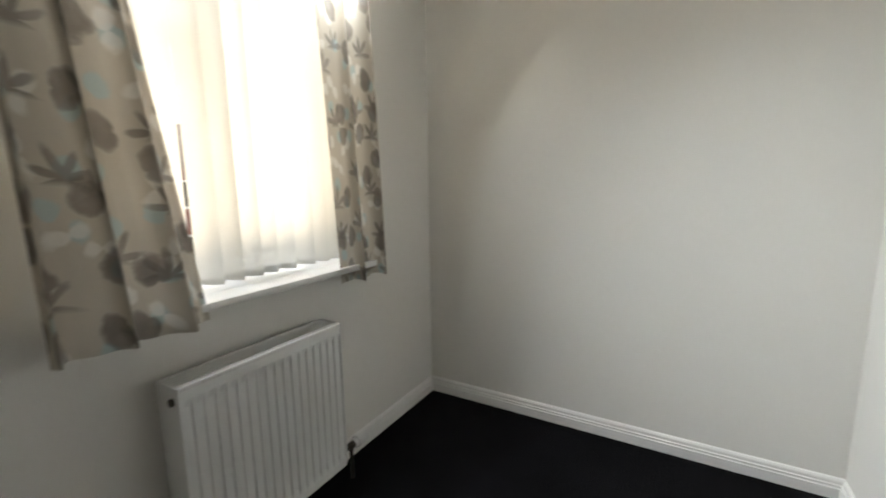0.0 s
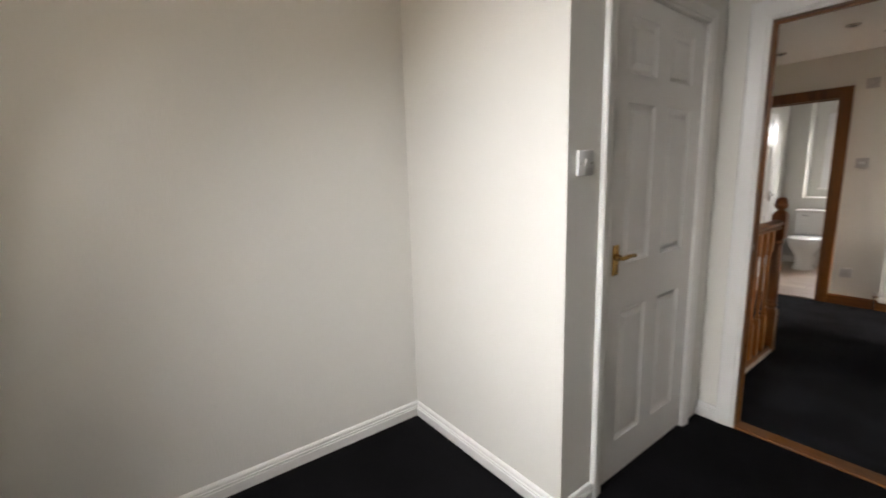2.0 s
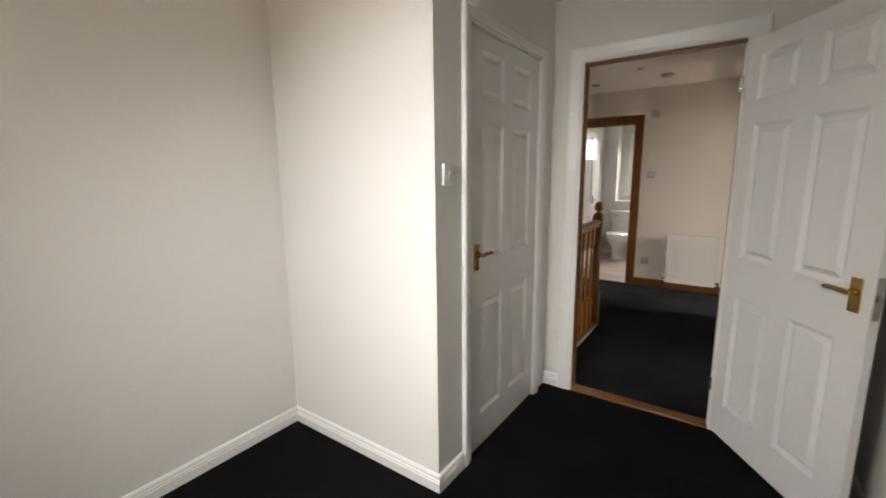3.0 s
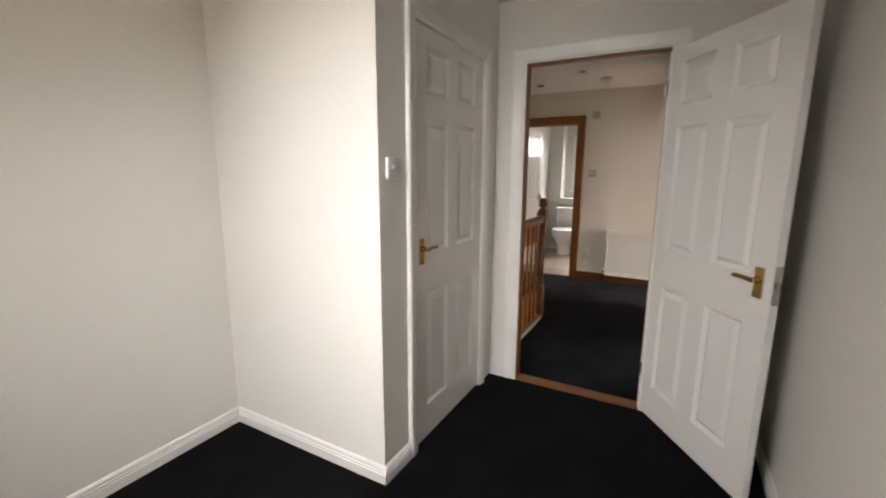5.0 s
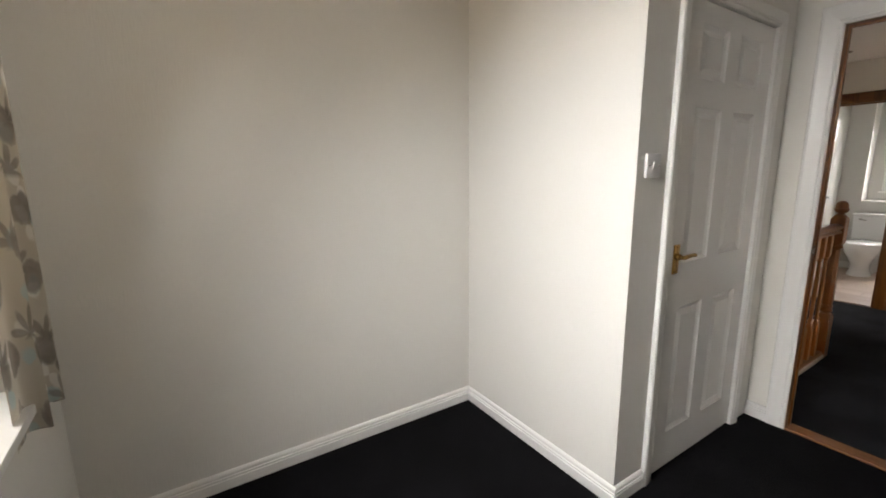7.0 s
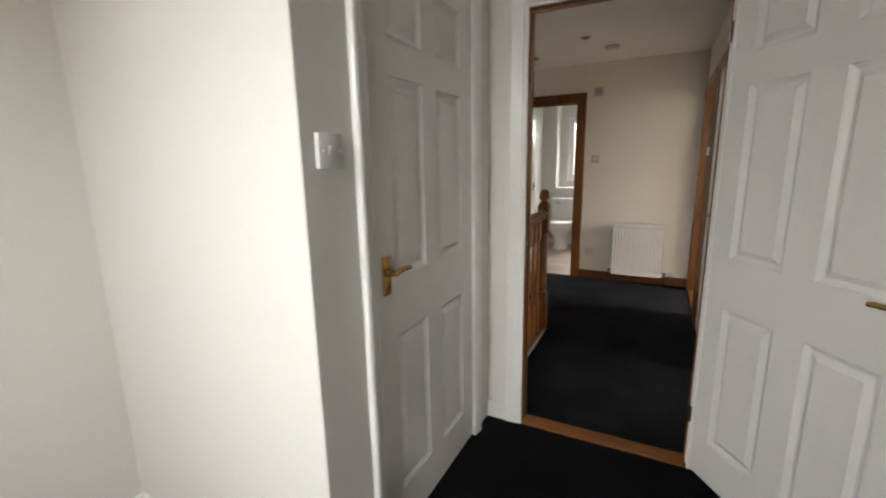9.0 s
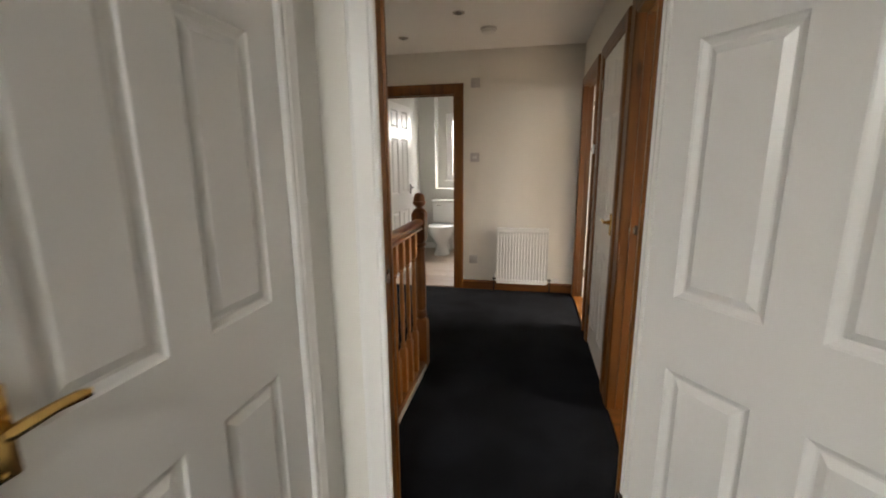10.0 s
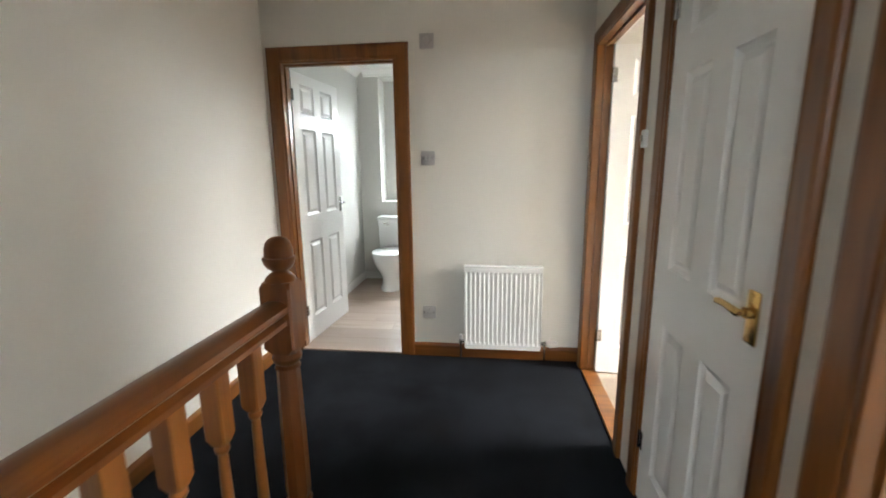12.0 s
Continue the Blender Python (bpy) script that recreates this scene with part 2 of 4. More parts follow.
def rough_mat(name, a, c, scale, rough=0.85):
    m, n, l, b = mat(name, a, rough)
    v = coords(n, l)
    f = noise_tex(n, l, v, scale, 5)
    l.new(mixc(n, l, ramp(n, l, f, [(0.35, (0, 0, 0)), (0.65, (1, 1, 1))]), a, c), b.inputs["Base Color"])
    bump(n, l, b, f, 0.3, 0.02)
    return m


M_GRASS = rough_mat("lawn", (0.06, 0.11, 0.03), (0.10, 0.13, 0.05), 2.0)
M_LEAF = rough_mat("hedge_leaf", (0.05, 0.10, 0.025), (0.10, 0.14, 0.03), 6.0)
M_BRICK = rough_mat("red_brick", (0.30, 0.11, 0.08), (0.22, 0.09, 0.07), 9.0)
M_ROOF = rough_mat("roof_tile", (0.12, 0.09, 0.08), (0.18, 0.12, 0.10), 5.0)
M_PAVE = rough_mat("concrete", (0.36, 0.35, 0.33), (0.28, 0.27, 0.26), 4.0)


# ---- mesh helpers ----
def box(bm, x0, y0, z0, x1, y1, z1):
    vs = [bm.verts.new((x, y, z)) for z in (z0, z1) for y in (y0, y1) for x in (x0, x1)]
    for f in ((0, 2, 3, 1), (4, 5, 7, 6), (0, 1, 5, 4), (2, 6, 7, 3), (0, 4, 6, 2), (1, 3, 7, 5)):
        bm.faces.new([vs[i] for i in f])
    return vs


def bevel(bm, w, seg=2):
    bmesh.ops.bevel(bm, geom=list(bm.edges), offset=w, segments=seg, affect="EDGES", profile=0.5, clamp_overlap=True)


def loft(bm, loops, cap=True, closed=True):
    """Joins rings of points, one after another, into a skin."""
    rings = [[bm.verts.new(p) for p in ring] for ring in loops]
    k = len(rings[0])
    for a, c in zip(rings, rings[1:]):
        for i in range(k if closed else k - 1):
            bm.faces.new((a[i], a[(i + 1) % k], c[(i + 1) % k], c[i]))
    if cap:
        bm.faces.new(list(reversed(rings[0])))
        bm.faces.new(rings[-1])
    return rings


def lathe(bm, profile, x=0.0, y=0.0, k=20, turn=0.0):
    loft(bm, [[(x + r * math.cos(turn + 2 * math.pi * i / k), y + r * math.sin(turn + 2 * math.pi * i / k), z) for i in range(k)] for r, z in profile])


def rod(bm, p, q, r, k=12, r2=None):
    p, q = Vector(p), Vector(q)
    d = (q - p).normalized()
    u = d.orthogonal().normalized()
    w = d.cross(u)
    loft(bm, [[c + rr * (math.cos(2 * math.pi * i / k) * u + math.sin(2 * math.pi * i / k) * w) for i in range(k)] for c, rr in ((p, r), (q, r if r2 is None else r2))])


def finish(bm, name, material, smooth=False):
    bmesh.ops.recalc_face_normals(bm, faces=list(bm.faces))
    me = bpy.data.meshes.new(name)
    bm.to_mesh(me)
    bm.free()
    me.materials.append(material)
    if smooth:
        me.polygons.foreach_set("use_smooth", [True] * len(me.polygons))
        me.set_sharp_from_angle(angle=radians(35))
    return me


def part(name, bm, material, parent, label="", smooth=True):
    ob = new(name, finish(bm, name, material, smooth))
    ob.parent = parent
    if label:
        tagged(ob, label)
    return ob


def thing(name, m, label, category, group="", kind=""):
    e = new(name)
    e.empty_display_size = 0.05
    e.matrix_world = m
    return tagged(e, label, category, group, kind)


def structure(name, bm, material, label, category, smooth=False):
    return tagged(new(name, finish(bm, name, material, smooth)), label, category, kind="structure")


def wall(name, axis, at, thick, a0, a1, z0, z1, holes, material, label):
    """An upright wall across axis, from at to at + thick, with holes (a, b, low, high) cut through it."""
    bm = bmesh.new()
    us = sorted({a0, a1, *(v for h in holes for v in h[:2])})
    zs = sorted({z0, z1, *(v for h in holes for v in h[2:])})
    made = {}

    def vert(i, j, k):
        if (i, j, k) not in made:
            d = at + thick * k
            made[i, j, k] = bm.verts.new((d, us[i], zs[j]) if axis == "x" else (us[i], d, zs[j]))
        return made[i, j, k]

    def solid(i, j):
        if not (0 <= i < len(us) - 1 and 0 <= j < len(zs) - 1):
            return False
        u, z = 0.5 * (us[i] + us[i + 1]), 0.5 * (zs[j] + zs[j + 1])
        return not any(p < u < q and lo < z < hi for p, q, lo, hi in holes)

    for i in range(len(us) - 1):
        for j in range(len(zs) - 1):
            if solid(i, j):
                for k in (0, 1):
                    bm.faces.new((vert(i, j, k), vert(i + 1, j, k), vert(i + 1, j + 1, k), vert(i, j + 1, k)))
                for di, dj, p, q in ((-1, 0, (0, 0), (0, 1)), (1, 0, (1, 0), (1, 1)), (0, -1, (0, 0), (1, 0)), (0, 1, (0, 1), (1, 1))):
                    if not solid(i + di, j + dj):
                        bm.faces.new((vert(i + p[0], j + p[1], 0), vert(i + q[0], j + q[1], 0), vert(i + q[0], j + q[1], 1), vert(i + p[0], j + p[1], 1)))
    return structure(name, bm, material, label, "wall")


SKIRT = [(0.0, 0.0), (0.015, 0.0), (0.015, 0.044), (0.0105, 0.046), (0.0105, 0.050), (0.0145, 0.052), (0.0145, 0.058), (0.0095, 0.060), (0.0095, 0.064), (0.0115, 0.066), (0.010, 0.074), (0.005, 0.081), (0.0, 0.083)]
SKIRT_H = [(0.0, 0.0), (0.016, 0.0), (0.016, 0.075), (0.012, 0.084), (0.006, 0.092), (0.0, 0.094)]


def skirting(p, q, side, material, label, profile=SKIRT):
    """A skirting board from p to q on the floor, proud of the wall towards side."""
    bm = bmesh.new()
    loft(bm, [[(c[0] + side[0] * d, c[1] + side[1] * d, z) for d, z in profile] for c in (p, q)])
    return structure("baseboard", bm, material, label, "baseboard")


ARCH = [(0.0, 0.0), (0.0, 0.010), (0.006, 0.014), (0.016, 0.012), (0.022, 0.016), (0.6, 0.018), (0.82, 0.020), (0.95, 0.017), (1.0, 0.010), (1.0, 0.0)]


def architrave(axis, at, side, a0, a1, top, w, material, label, profile=ARCH):
    """A moulded door surround on the wall face at, round the opening a0 to a1."""
    bm = bmesh.new()
    rings = []
    for s in range(4):
        ring = []
        for u, d in profile:
            u = u * w if u > 0.1 else u
            a = a0 - u if s < 2 else a1 + u
            z = 0.0 if s in (0, 3) else top + u
            ring.append((at + side * d, a, z) if axis == "x" else (a, at + side * d, z))
        rings.append(ring)
    loft(bm, rings)
    return structure("trim", bm, material, label, "door trim")


def lining(axis, a0, a1, d0, d1, top, t, material, label, stop=None):
    """The boards that line a door opening, with a stop bead."""
    bm = bmesh.new()

    def b(p, q, e, f, lo, hi):
        if axis == "x":
            box(bm, e, p, lo, f, q, hi)
        else:
            box(bm, p, e, lo, q, f, hi)
    b(a0 - t, a0, d0, d1, 0, top + t)
    b(a1, a1 + t, d0, d1, 0, top + t)
    b(a0, a1, d0, d1, top, top + t)
    if stop:
        b(a0, a0 + 0.009, *stop, 0, top)
        b(a1 - 0.009, a1, *stop, 0, top)
        b(a0 + 0.009, a1 - 0.009, *stop, top - 0.012, top)
    return structure("trim", bm, material, label, "door lining")

# ---- large structure ----
H = 2.36
XW, YN, XC, YC = -0.96, 2.31, 0.858, 1.305     # bedroom: window wall, back wall, cupboard flank, cupboard front
XD, XH = 2.07, 2.135                            # the doorway wall's two faces
YS = -0.195                                     # bedroom wall behind the open door
HS, HN, HE, HT = 0.222, 2.30, 5.135, 0.075                 # landing: south wall, stair wall, end wall
DY0, DY1, DT = 0.364, 1.118, 2.0                 # bedroom doorway
X0 = 3.22                                       # head of the stairs

wall("wall_west", "x", XW - 0.28, 0.28, -0.3, 2.42, 0, H, [(0.72, 1.68, 0.87, 2.1)], M_BED, "off-white papered window wall of the small bedroom")
wall("wall_north", "y", YN, 0.11, XW, XD, 0, H, [], M_BED, "plain off-white papered bedroom wall")
wall("wall_closet_flank", "x", XC, 0.09, YC, YN, 0, H, [], M_BED, "bright off-white side of the built-in cupboard")
wall("wall_closet_front", "y", YC, 0.09, XC + 0.09, XD, 0, H, [(1.105, 1.88, 0, 2.01)], M_BED, "off-white cupboard front with a door opening")
wall("wall_door", "x", XD, XH - XD, YS - 0.1, YN + 0.11, 0, H, [(DY0 - 0.03, DY1 + 0.03, 0, DT + 0.03)], M_HALL, "cream wall with the bedroom doorway")
wall("wall_south", "y", YS - 0.1, 0.1, XW, XD, 0, H, [], M_BED, "off-white bedroom wall behind the open door")
wall("wall_stairs", "y", HN, 0.12, XH, HE + 0.11, -2.7, H, [], M_HALL, "tall cream wall beside the stairs")
wall("wall_landing_end", "x", HE, 0.11, HS - HT, HN, 0, H, [(1.411, 2.207, 0, 1.997)], M_HALL, "cream end wall of the landing with the bathroom doorway")
wall("wall_landing_south", "y", HS - HT, HT, XH, HE, 0, H, [(2.27, 3.07, 0, 2.0), (3.255, 3.955, 0, 2.0), (4.20, 5.03, 0, 2.0)], M_HALL, "cream landing wall with three door openings")
wall("wall_bath_north", "y", 2.325, 0.1, HE + 0.11, 7.25, 0, H, [], M_BATH, "grey-white bathroom wall")
wall("wall_bath_east", "x", 7.16, 0.24, 0.6, 2.425, 0, H, [(0.95, 2.085, 0.905, 2.27)], M_BATH, "grey-white bathroom wall with a deep window recess")
wall("wall_bath_outer", "x", 7.40, 0.16, 0.6, 2.425, 0, H, [(1.02, 1.955, 1.035, 2.03)], M_BATH, "grey-white back of the window recess")
wall("wall_bath_south", "y", 0.5, 0.1, HE + 0.11, 7.56, 0, H, [], M_BATH, "grey-white bathroom wall")
wall("wall_far_room_east", "x", HE - 0.0, 0.1, -2.6, HS - HT, 0, H, [], M_ROOM, "cream wall of the bright room")
wall("wall_far_room_west", "x", 3.40, 0.1, -2.6, HS - 0.75, 0, H, [], M_ROOM, "cream wall of the bright room")
wall("wall_near_room_east", "x", 3.10, 0.1, -2.6, HS - HT, 0, H, [], M_ROOM, "cream wall with a light switch by the door")
# out of view; its openings are added to let the side-room lamps in
wall("wall_rooms_south", "y", -2.7, 0.1, XD, HE + 0.1, 0, H, [(2.25, 3.0, 0.9, 2.1), (3.8, 4.9, 0.9, 2.1)], M_ROOM, "cream outside wall with two unseen window openings")
wall("wall_near_room_west", "x", XD, 0.095, -2.6, YS - 0.1, 0, H, [], M_ROOM, "cream wall of the near room")
wall("wall_cupboard_back", "y", HS - 0.75, 0.08, 3.20, 4.08, 0, H, [], M_ROOM, "cream back of the landing cupboard")
wall("wall_cupboard_side", "x", 4.03, 0.05, HS - 0.67, HS - HT, 0, H, [], M_ROOM, "cream side of the landing cupboard")
wall("wall_stair_side", "y", 1.30, 0.02, 0.3, X0, -2.7, -0.25, [], M_HALL, "cream wall below the landing beside the stairs")
wall("wall_stair_foot", "x", 0.2, 0.1, 1.30, HN, -2.7, -0.25, [], M_HALL, "cream wall at the foot of the stairs")
wall("wall_stair_side", "y", HN, 0.12, 0.3, XH, -2.7, -0.25, [], M_HALL, "cream wall low beside the stairs")

bm = bmesh.new()
box(bm, XW, YS, -0.25, XD, YN, 0)
structure("floor", bm, M_CARPET, "dark charcoal fitted carpet in the bedroom", "carpet")
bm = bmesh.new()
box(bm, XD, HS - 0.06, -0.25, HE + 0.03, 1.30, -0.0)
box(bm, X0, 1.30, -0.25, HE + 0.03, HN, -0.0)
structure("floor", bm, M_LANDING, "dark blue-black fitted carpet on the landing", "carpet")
bm = bmesh.new()
box(bm, XD, -2.6, -0.25, HE, HS - 0.06, -0.001)
structure("floor", bm, M_BEIGE, "beige fitted carpet in the side rooms", "carpet")
bm = bmesh.new()
box(bm, HE + 0.03, 0.6, -0.25, 7.16, 2.325, -0.006)
bath_floor = structure("floor", bm, M_PLANK, "pale wood-effect plank floor of the bathroom", "floor")
for nm, bx, lab in (("ceiling_bedroom", (XW - 0.28, YS - 0.1, XH, YN + 0.11), "plain white bedroom ceiling"),
                    ("ceiling_landing", (XH, HS - HT, HE + 0.11, HN + 0.12), "white landing ceiling"),
                    ("ceiling_rooms", (XD, -2.7, HE + 0.11, HS - HT), "white ceiling of the side rooms"),
                    ("ceiling_bathroom", (HE + 0.11, 0.5, 7.56, 2.425), "white bathroom ceiling")):
    bm = bmesh.new()
    box(bm, bx[0], bx[1], H, bx[2], bx[3], H + 0.12)
    structure(nm, bm, M_CEIL, lab, "ceiling")
bm = bmesh.new()
loft(bm, [[(HE + 0.11 if x == 0 else 7.16, y, z) for y, z in ((2.325, H), (2.25, H), (2.262, H - 0.02), (2.30, H - 0.055), (2.313, H - 0.075), (2.325, H - 0.08))] for x in (0, 1)])
structure("trim", bm, M_CEIL, "white plaster cornice in the bathroom", "cornice")
bm = bmesh.new()
loft(bm, [[(x, y, z) for x, z in ((7.16, H), (7.085, H), (7.097, H - 0.02), (7.135, H - 0.055), (7.148, H - 0.075), (7.16, H - 0.08))] for y in (0.6, 2.25)])
structure("trim", bm, M_CEIL, "white plaster cornice in the bathroom", "cornice")

# stairs going down beside the balustrade
flight = thing("stairs", pose(0, 0, 0), "steep stairs in dark blue-black carpet going down", "stairs", kind="structure")
for i in range(12):
    x1, zt = X0 - 0.225 * i, -0.195 * (i + 1)
    bm = bmesh.new()
    box(bm, x1 - 0.225, 1.32, zt - 0.25, x1, HN, zt)
    box(bm, x1 - 0.245, 1.32, zt - 0.025, x1 - 0.225, HN, zt - 0.001)
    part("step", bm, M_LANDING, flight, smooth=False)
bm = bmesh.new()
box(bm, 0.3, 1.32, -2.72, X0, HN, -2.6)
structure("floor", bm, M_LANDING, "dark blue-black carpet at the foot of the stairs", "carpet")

# skirtings
W_SK, B_SK = "white gloss moulded skirting board", "stained pine skirting board"
skirting((XW, YN), (XC, YN), (0, -1), M_WHITE, W_SK)
skirting((XC, YN - 0.014), (XC, YC - 0.014), (-1, 0), M_WHITE, W_SK)
skirting((XC - 0.0, YC), (1.05, YC), (0, -1), M_WHITE, W_SK)
skirting((XW, YN - 0.014), (XW, YS), (1, 0), M_WHITE, W_SK)
skirting((XW + 0.014, YS), (XD - 0.014, YS), (0, 1), M_WHITE, W_SK)
skirting((XD, YS), (XD, 0.29), (-1, 0), M_WHITE, W_SK)
skirting((XD, 1.205), (XD, YC), (-1, 0), M_WHITE, W_SK)
skirting((HE, HS), (HE, 1.346), (-1, 0), M_WOODY, B_SK, SKIRT_H)
skirting((3.137, HS), (3.199, HS), (0, 1), M_WOODX, B_SK, SKIRT_H)
skirting((X0, HN), (HE, HN), (0, -1), M_WOODX, B_SK, SKIRT_H)
skirting((3.10, HS - HT - 0.02), (3.10, -2.6), (-1, 0), M_WHITE, W_SK)
skirting((HE + 0.11, 2.325), (7.145, 2.325), (0, -1), M_WHITE, W_SK)
skirting((7.16, 2.325), (7.16, 0.6), (-1, 0), M_WHITE, W_SK)
bm = bmesh.new()     # sloping string board that follows the stairs
loft(bm, [[(X0, y, z) for y, z in ((HN, -0.16), (HN - 0.016, -0.16), (HN - 0.016, 0.085), (HN, 0.094))],
          [(0.35, y, z - 2.48) for y, z in ((HN, -0.16), (HN - 0.016, -0.16), (HN - 0.016, 0.085), (HN, 0.094))]])
structure("trim", bm, M_WOODX, "stained pine stair string on the wall", "stair string")

# door surrounds
WA, BA = "white gloss moulded architrave", "stained pine architrave"
architrave("y", YC, -1, 1.118, 1.868, 2.003, 0.066, M_WHITE, WA)
lining("y", 1.118, 1.868, YC + 0.0, YC + 0.09, 2.003, 0.02, M_WHITE, "white cupboard door lining")
architrave("x", XD, -1, DY0, DY1, DT, 0.088, M_WHITE, WA)
architrave("x", XH, 1, DY0, DY1, DT, 0.09, M_WOODZ, BA)
lining("x", DY0, DY1, XD + 0.001, XH, DT, 0.03, M_WOODZ, "stained pine door lining", (XD + 0.04, XD + 0.055))
architrave("x", HE, -1, 1.441, 2.177, 1.967, 0.098, M_WOODZ, BA)
lining("x", 1.441, 2.177, HE, HE + 0.11, 1.967, 0.03, M_WOODZ, "stained pine bathroom door lining", (HE + 0.03, HE + 0.06))
for a, c, wide in ((2.30, 3.04, 0.096), (3.282, 3.928, 0.082), (4.23, 5.0, 0.082)):
    architrave("y", HS, 1, a, c, 1.967, wide, M_WOODZ, BA)
    lining("y", a, c, HS - HT, HS, 1.967, 0.03, M_WOODZ, "stained pine door lining", (HS - 0.045, HS - 0.03))
    architrave("y", HS - HT, -1, a, c, 1.967, 0.052, M_WHITE, WA)
architrave("x", HE + 0.11, 1, 1.441, 2.177, 1.967, 0.07, M_WHITE, WA)
for nm, bx, lab in (("threshold", (XD - 0.012, DY0, XH + 0.01, DY1), "stained wooden threshold strip in the bedroom doorway"),
                    ("threshold", (4.23, HS - 0.085, 5.0, HS + 0.005), "pinkish wooden threshold strip of the bright room"),
                    ("threshold", (2.30, HS - 0.085, 3.04, HS + 0.005), "stained wooden threshold strip of the near room"),
                    ("threshold", (HE - 0.005, 1.441, HE + 0.045, 2.177), "pale threshold strip of the bathroom")):
    bm = bmesh.new()
    box(bm, bx[0], bx[1], -0.01, bx[2], bx[3], 0.010)
    bevel(bm, 0.004)
    structure(nm, bm, M_PLANK if "pale" in lab else M_WOODY, lab, "threshold")


# ---- doors ----
ROWS_Z = ((0.185, 0.775), (0.973, 1.597), (1.705, 1.905))


def panel_mesh(w, h, t):
    """One moulded panel, sunk round its edge and raised in its middle, on both faces."""
    bm = bmesh.new()
    steps = ((0.0, 0.0), (0.004, 0.005), (0.016, 0.012), (0.022, 0.0125), (0.038, 0.004), (0.041, 0.002))
    loops = []
    for s, sd in ((1, 0.0), (-1, t)):
        rows = [[(a, sd + s * d, b) for a, b in ((i, i), (w - i, i), (w - i, h - i), (i, h - i))] for i, d in steps]
        loops.append(rows)
    for rows in loops:
        rings = [[bm.verts.new(p) for p in ring] for ring in rows]
        for a, c in zip(rings, rings[1:]):
            for i in range(4):
                bm.faces.new((a[i], a[(i + 1) % 4], c[(i + 1) % 4], c[i]))
        bm.faces.new(rings[-1])
    return bm


def lever(parent, x, z, y, s, metal):
    """Plate and lever on the face at y, standing out towards s, the lever pointing to the hinges."""
    bm = bmesh.new()
    box(bm, x - 0.021, min(y, y + s * 0.007), z - 0.062, x + 0.021, max(y, y + s * 0.007), z + 0.062)
    bevel(bm, 0.003)
    plate = part("handle_plate", bm, metal, parent, "lacquered metal handle plate")
    bm = bmesh.new()
    rod(bm, (x, y + s * 0.006, z + 0.012), (x, y + s * 0.022, z + 0.012), 0.013, 16)
    rod(bm, (x, y + s * 0.02, z + 0.012), (x, y + s * 0.039, z + 0.012), 0.008, 12)
    part("collar", bm, metal, plate)
    bm = bmesh.new()
    loft(bm, [[(x + dx, y + s * (0.038 + 0.006 * b * wide), z + 0.012 + rise + 0.0075 * a * thick) for a, b in ((-1, -0.6), (-1, 0.6), (-0.5, 1), (0.5, 1), (1, 0.6), (1, -0.6), (0.5, -1), (-0.5, -1))]
              for dx, thick, wide, rise in ((0.011, 0.7, 0.7, 0.0), (0.004, 1.1, 1.1, 0.0), (-0.02, 1.1, 1.0, 0.002), (-0.048, 0.95, 0.85, 0.004), (-0.078, 1.05, 0.8, 0.003), (-0.093, 0.8, 0.6, 0.0))])
    part("lever", bm, metal, plate)
    for dz in (-0.052, 0.052):
        bm = bmesh.new()
        rod(bm, (x, y + s * 0.006, z + dz), (x, y + s * 0.0085, z + dz), 0.0035, 10)
        part("screw", bm, metal, plate)


def door(name, m, w, h, handle_z, metal, label, hinges=True, latch=True):
    d = thing(name, m, label, "door", kind="structure")
    t, st, mu = 0.036, 0.110, 0.106
    pw = (w - 2 * st - mu) / 2
    zs = [tuple(v * h / 1.98 for v in r) for r in ROWS_Z]
    bm = bmesh.new()
    z0 = 0.012
    box(bm, 0, 0, z0, st, t, h)
    box(bm, w - st, 0, z0, w, t, h)
    lo = z0
    for a, c in zs + [(h, h)]:
        box(bm, st, 0, lo, w - st, t, a)
        if c > a:
            box(bm, st + pw, 0, a, st + pw + mu, t, c)
        lo = c
    part("leaf", bm, M_DOOR, d, smooth=False)
    for a, c in zs:
        me = finish(panel_mesh(pw, c - a, t), "panel", M_DOOR)
        for x in (st, st + pw + mu):
            p = new("panel", me)
            p.parent = d
            p.location = (x, 0, a)
    lever(d, w - 0.058, handle_z, 0.0, -1, metal)
    lever(d, w - 0.058, handle_z, t, 1, metal)
    if hinges:
        for z in (0.22, 1.76):
            bm = bmesh.new()
            rod(bm, (-0.004, -0.004, z), (-0.004, -0.004, z + 0.075), 0.0055)
            box(bm, -0.003, -0.002, z, 0.022, 0.002, z + 0.075)
            part("hinge", bm, M_CHROME, d, "small steel butt hinge")
    if latch:
        bm = bmesh.new()
        box(bm, w - 0.001, 0.006, handle_z - 0.075, w + 0.002, 0.03, handle_z + 0.075)
        box(bm, w, 0.012, handle_z - 0.008, w + 0.011, 0.024, handle_z + 0.012)
        part("latch", bm, M_CHROME, d, "steel latch plate on the door edge")
    return d


door("door_1", pose(2.080, 0.370, 0, 0, 0, 215.7), 0.755, 1.98, 0.953, M_BRASS, "white six-panel door with a brass lever standing open into the bedroom")
door("door_2", pose(1.865, YC + 0.04, 0, 0, 0, 180), 0.744, 1.998, 1.003, M_BRASS, "white six-panel cupboard door with a brass lever, shut", latch=False)
door("door_3", pose(3.925, HS + 0.004, 0, 0, 0, 180), 0.64, 1.96, 0.967, M_BRASS, "white six-panel landing cupboard door, shut", latch=False)
door("door_4", pose(5.235, 2.172, 0, 0, 0, -4.5), 0.715, 1.955, 1.0, M_CHROME, "white six-panel bathroom door with a chrome lever, open inwards")
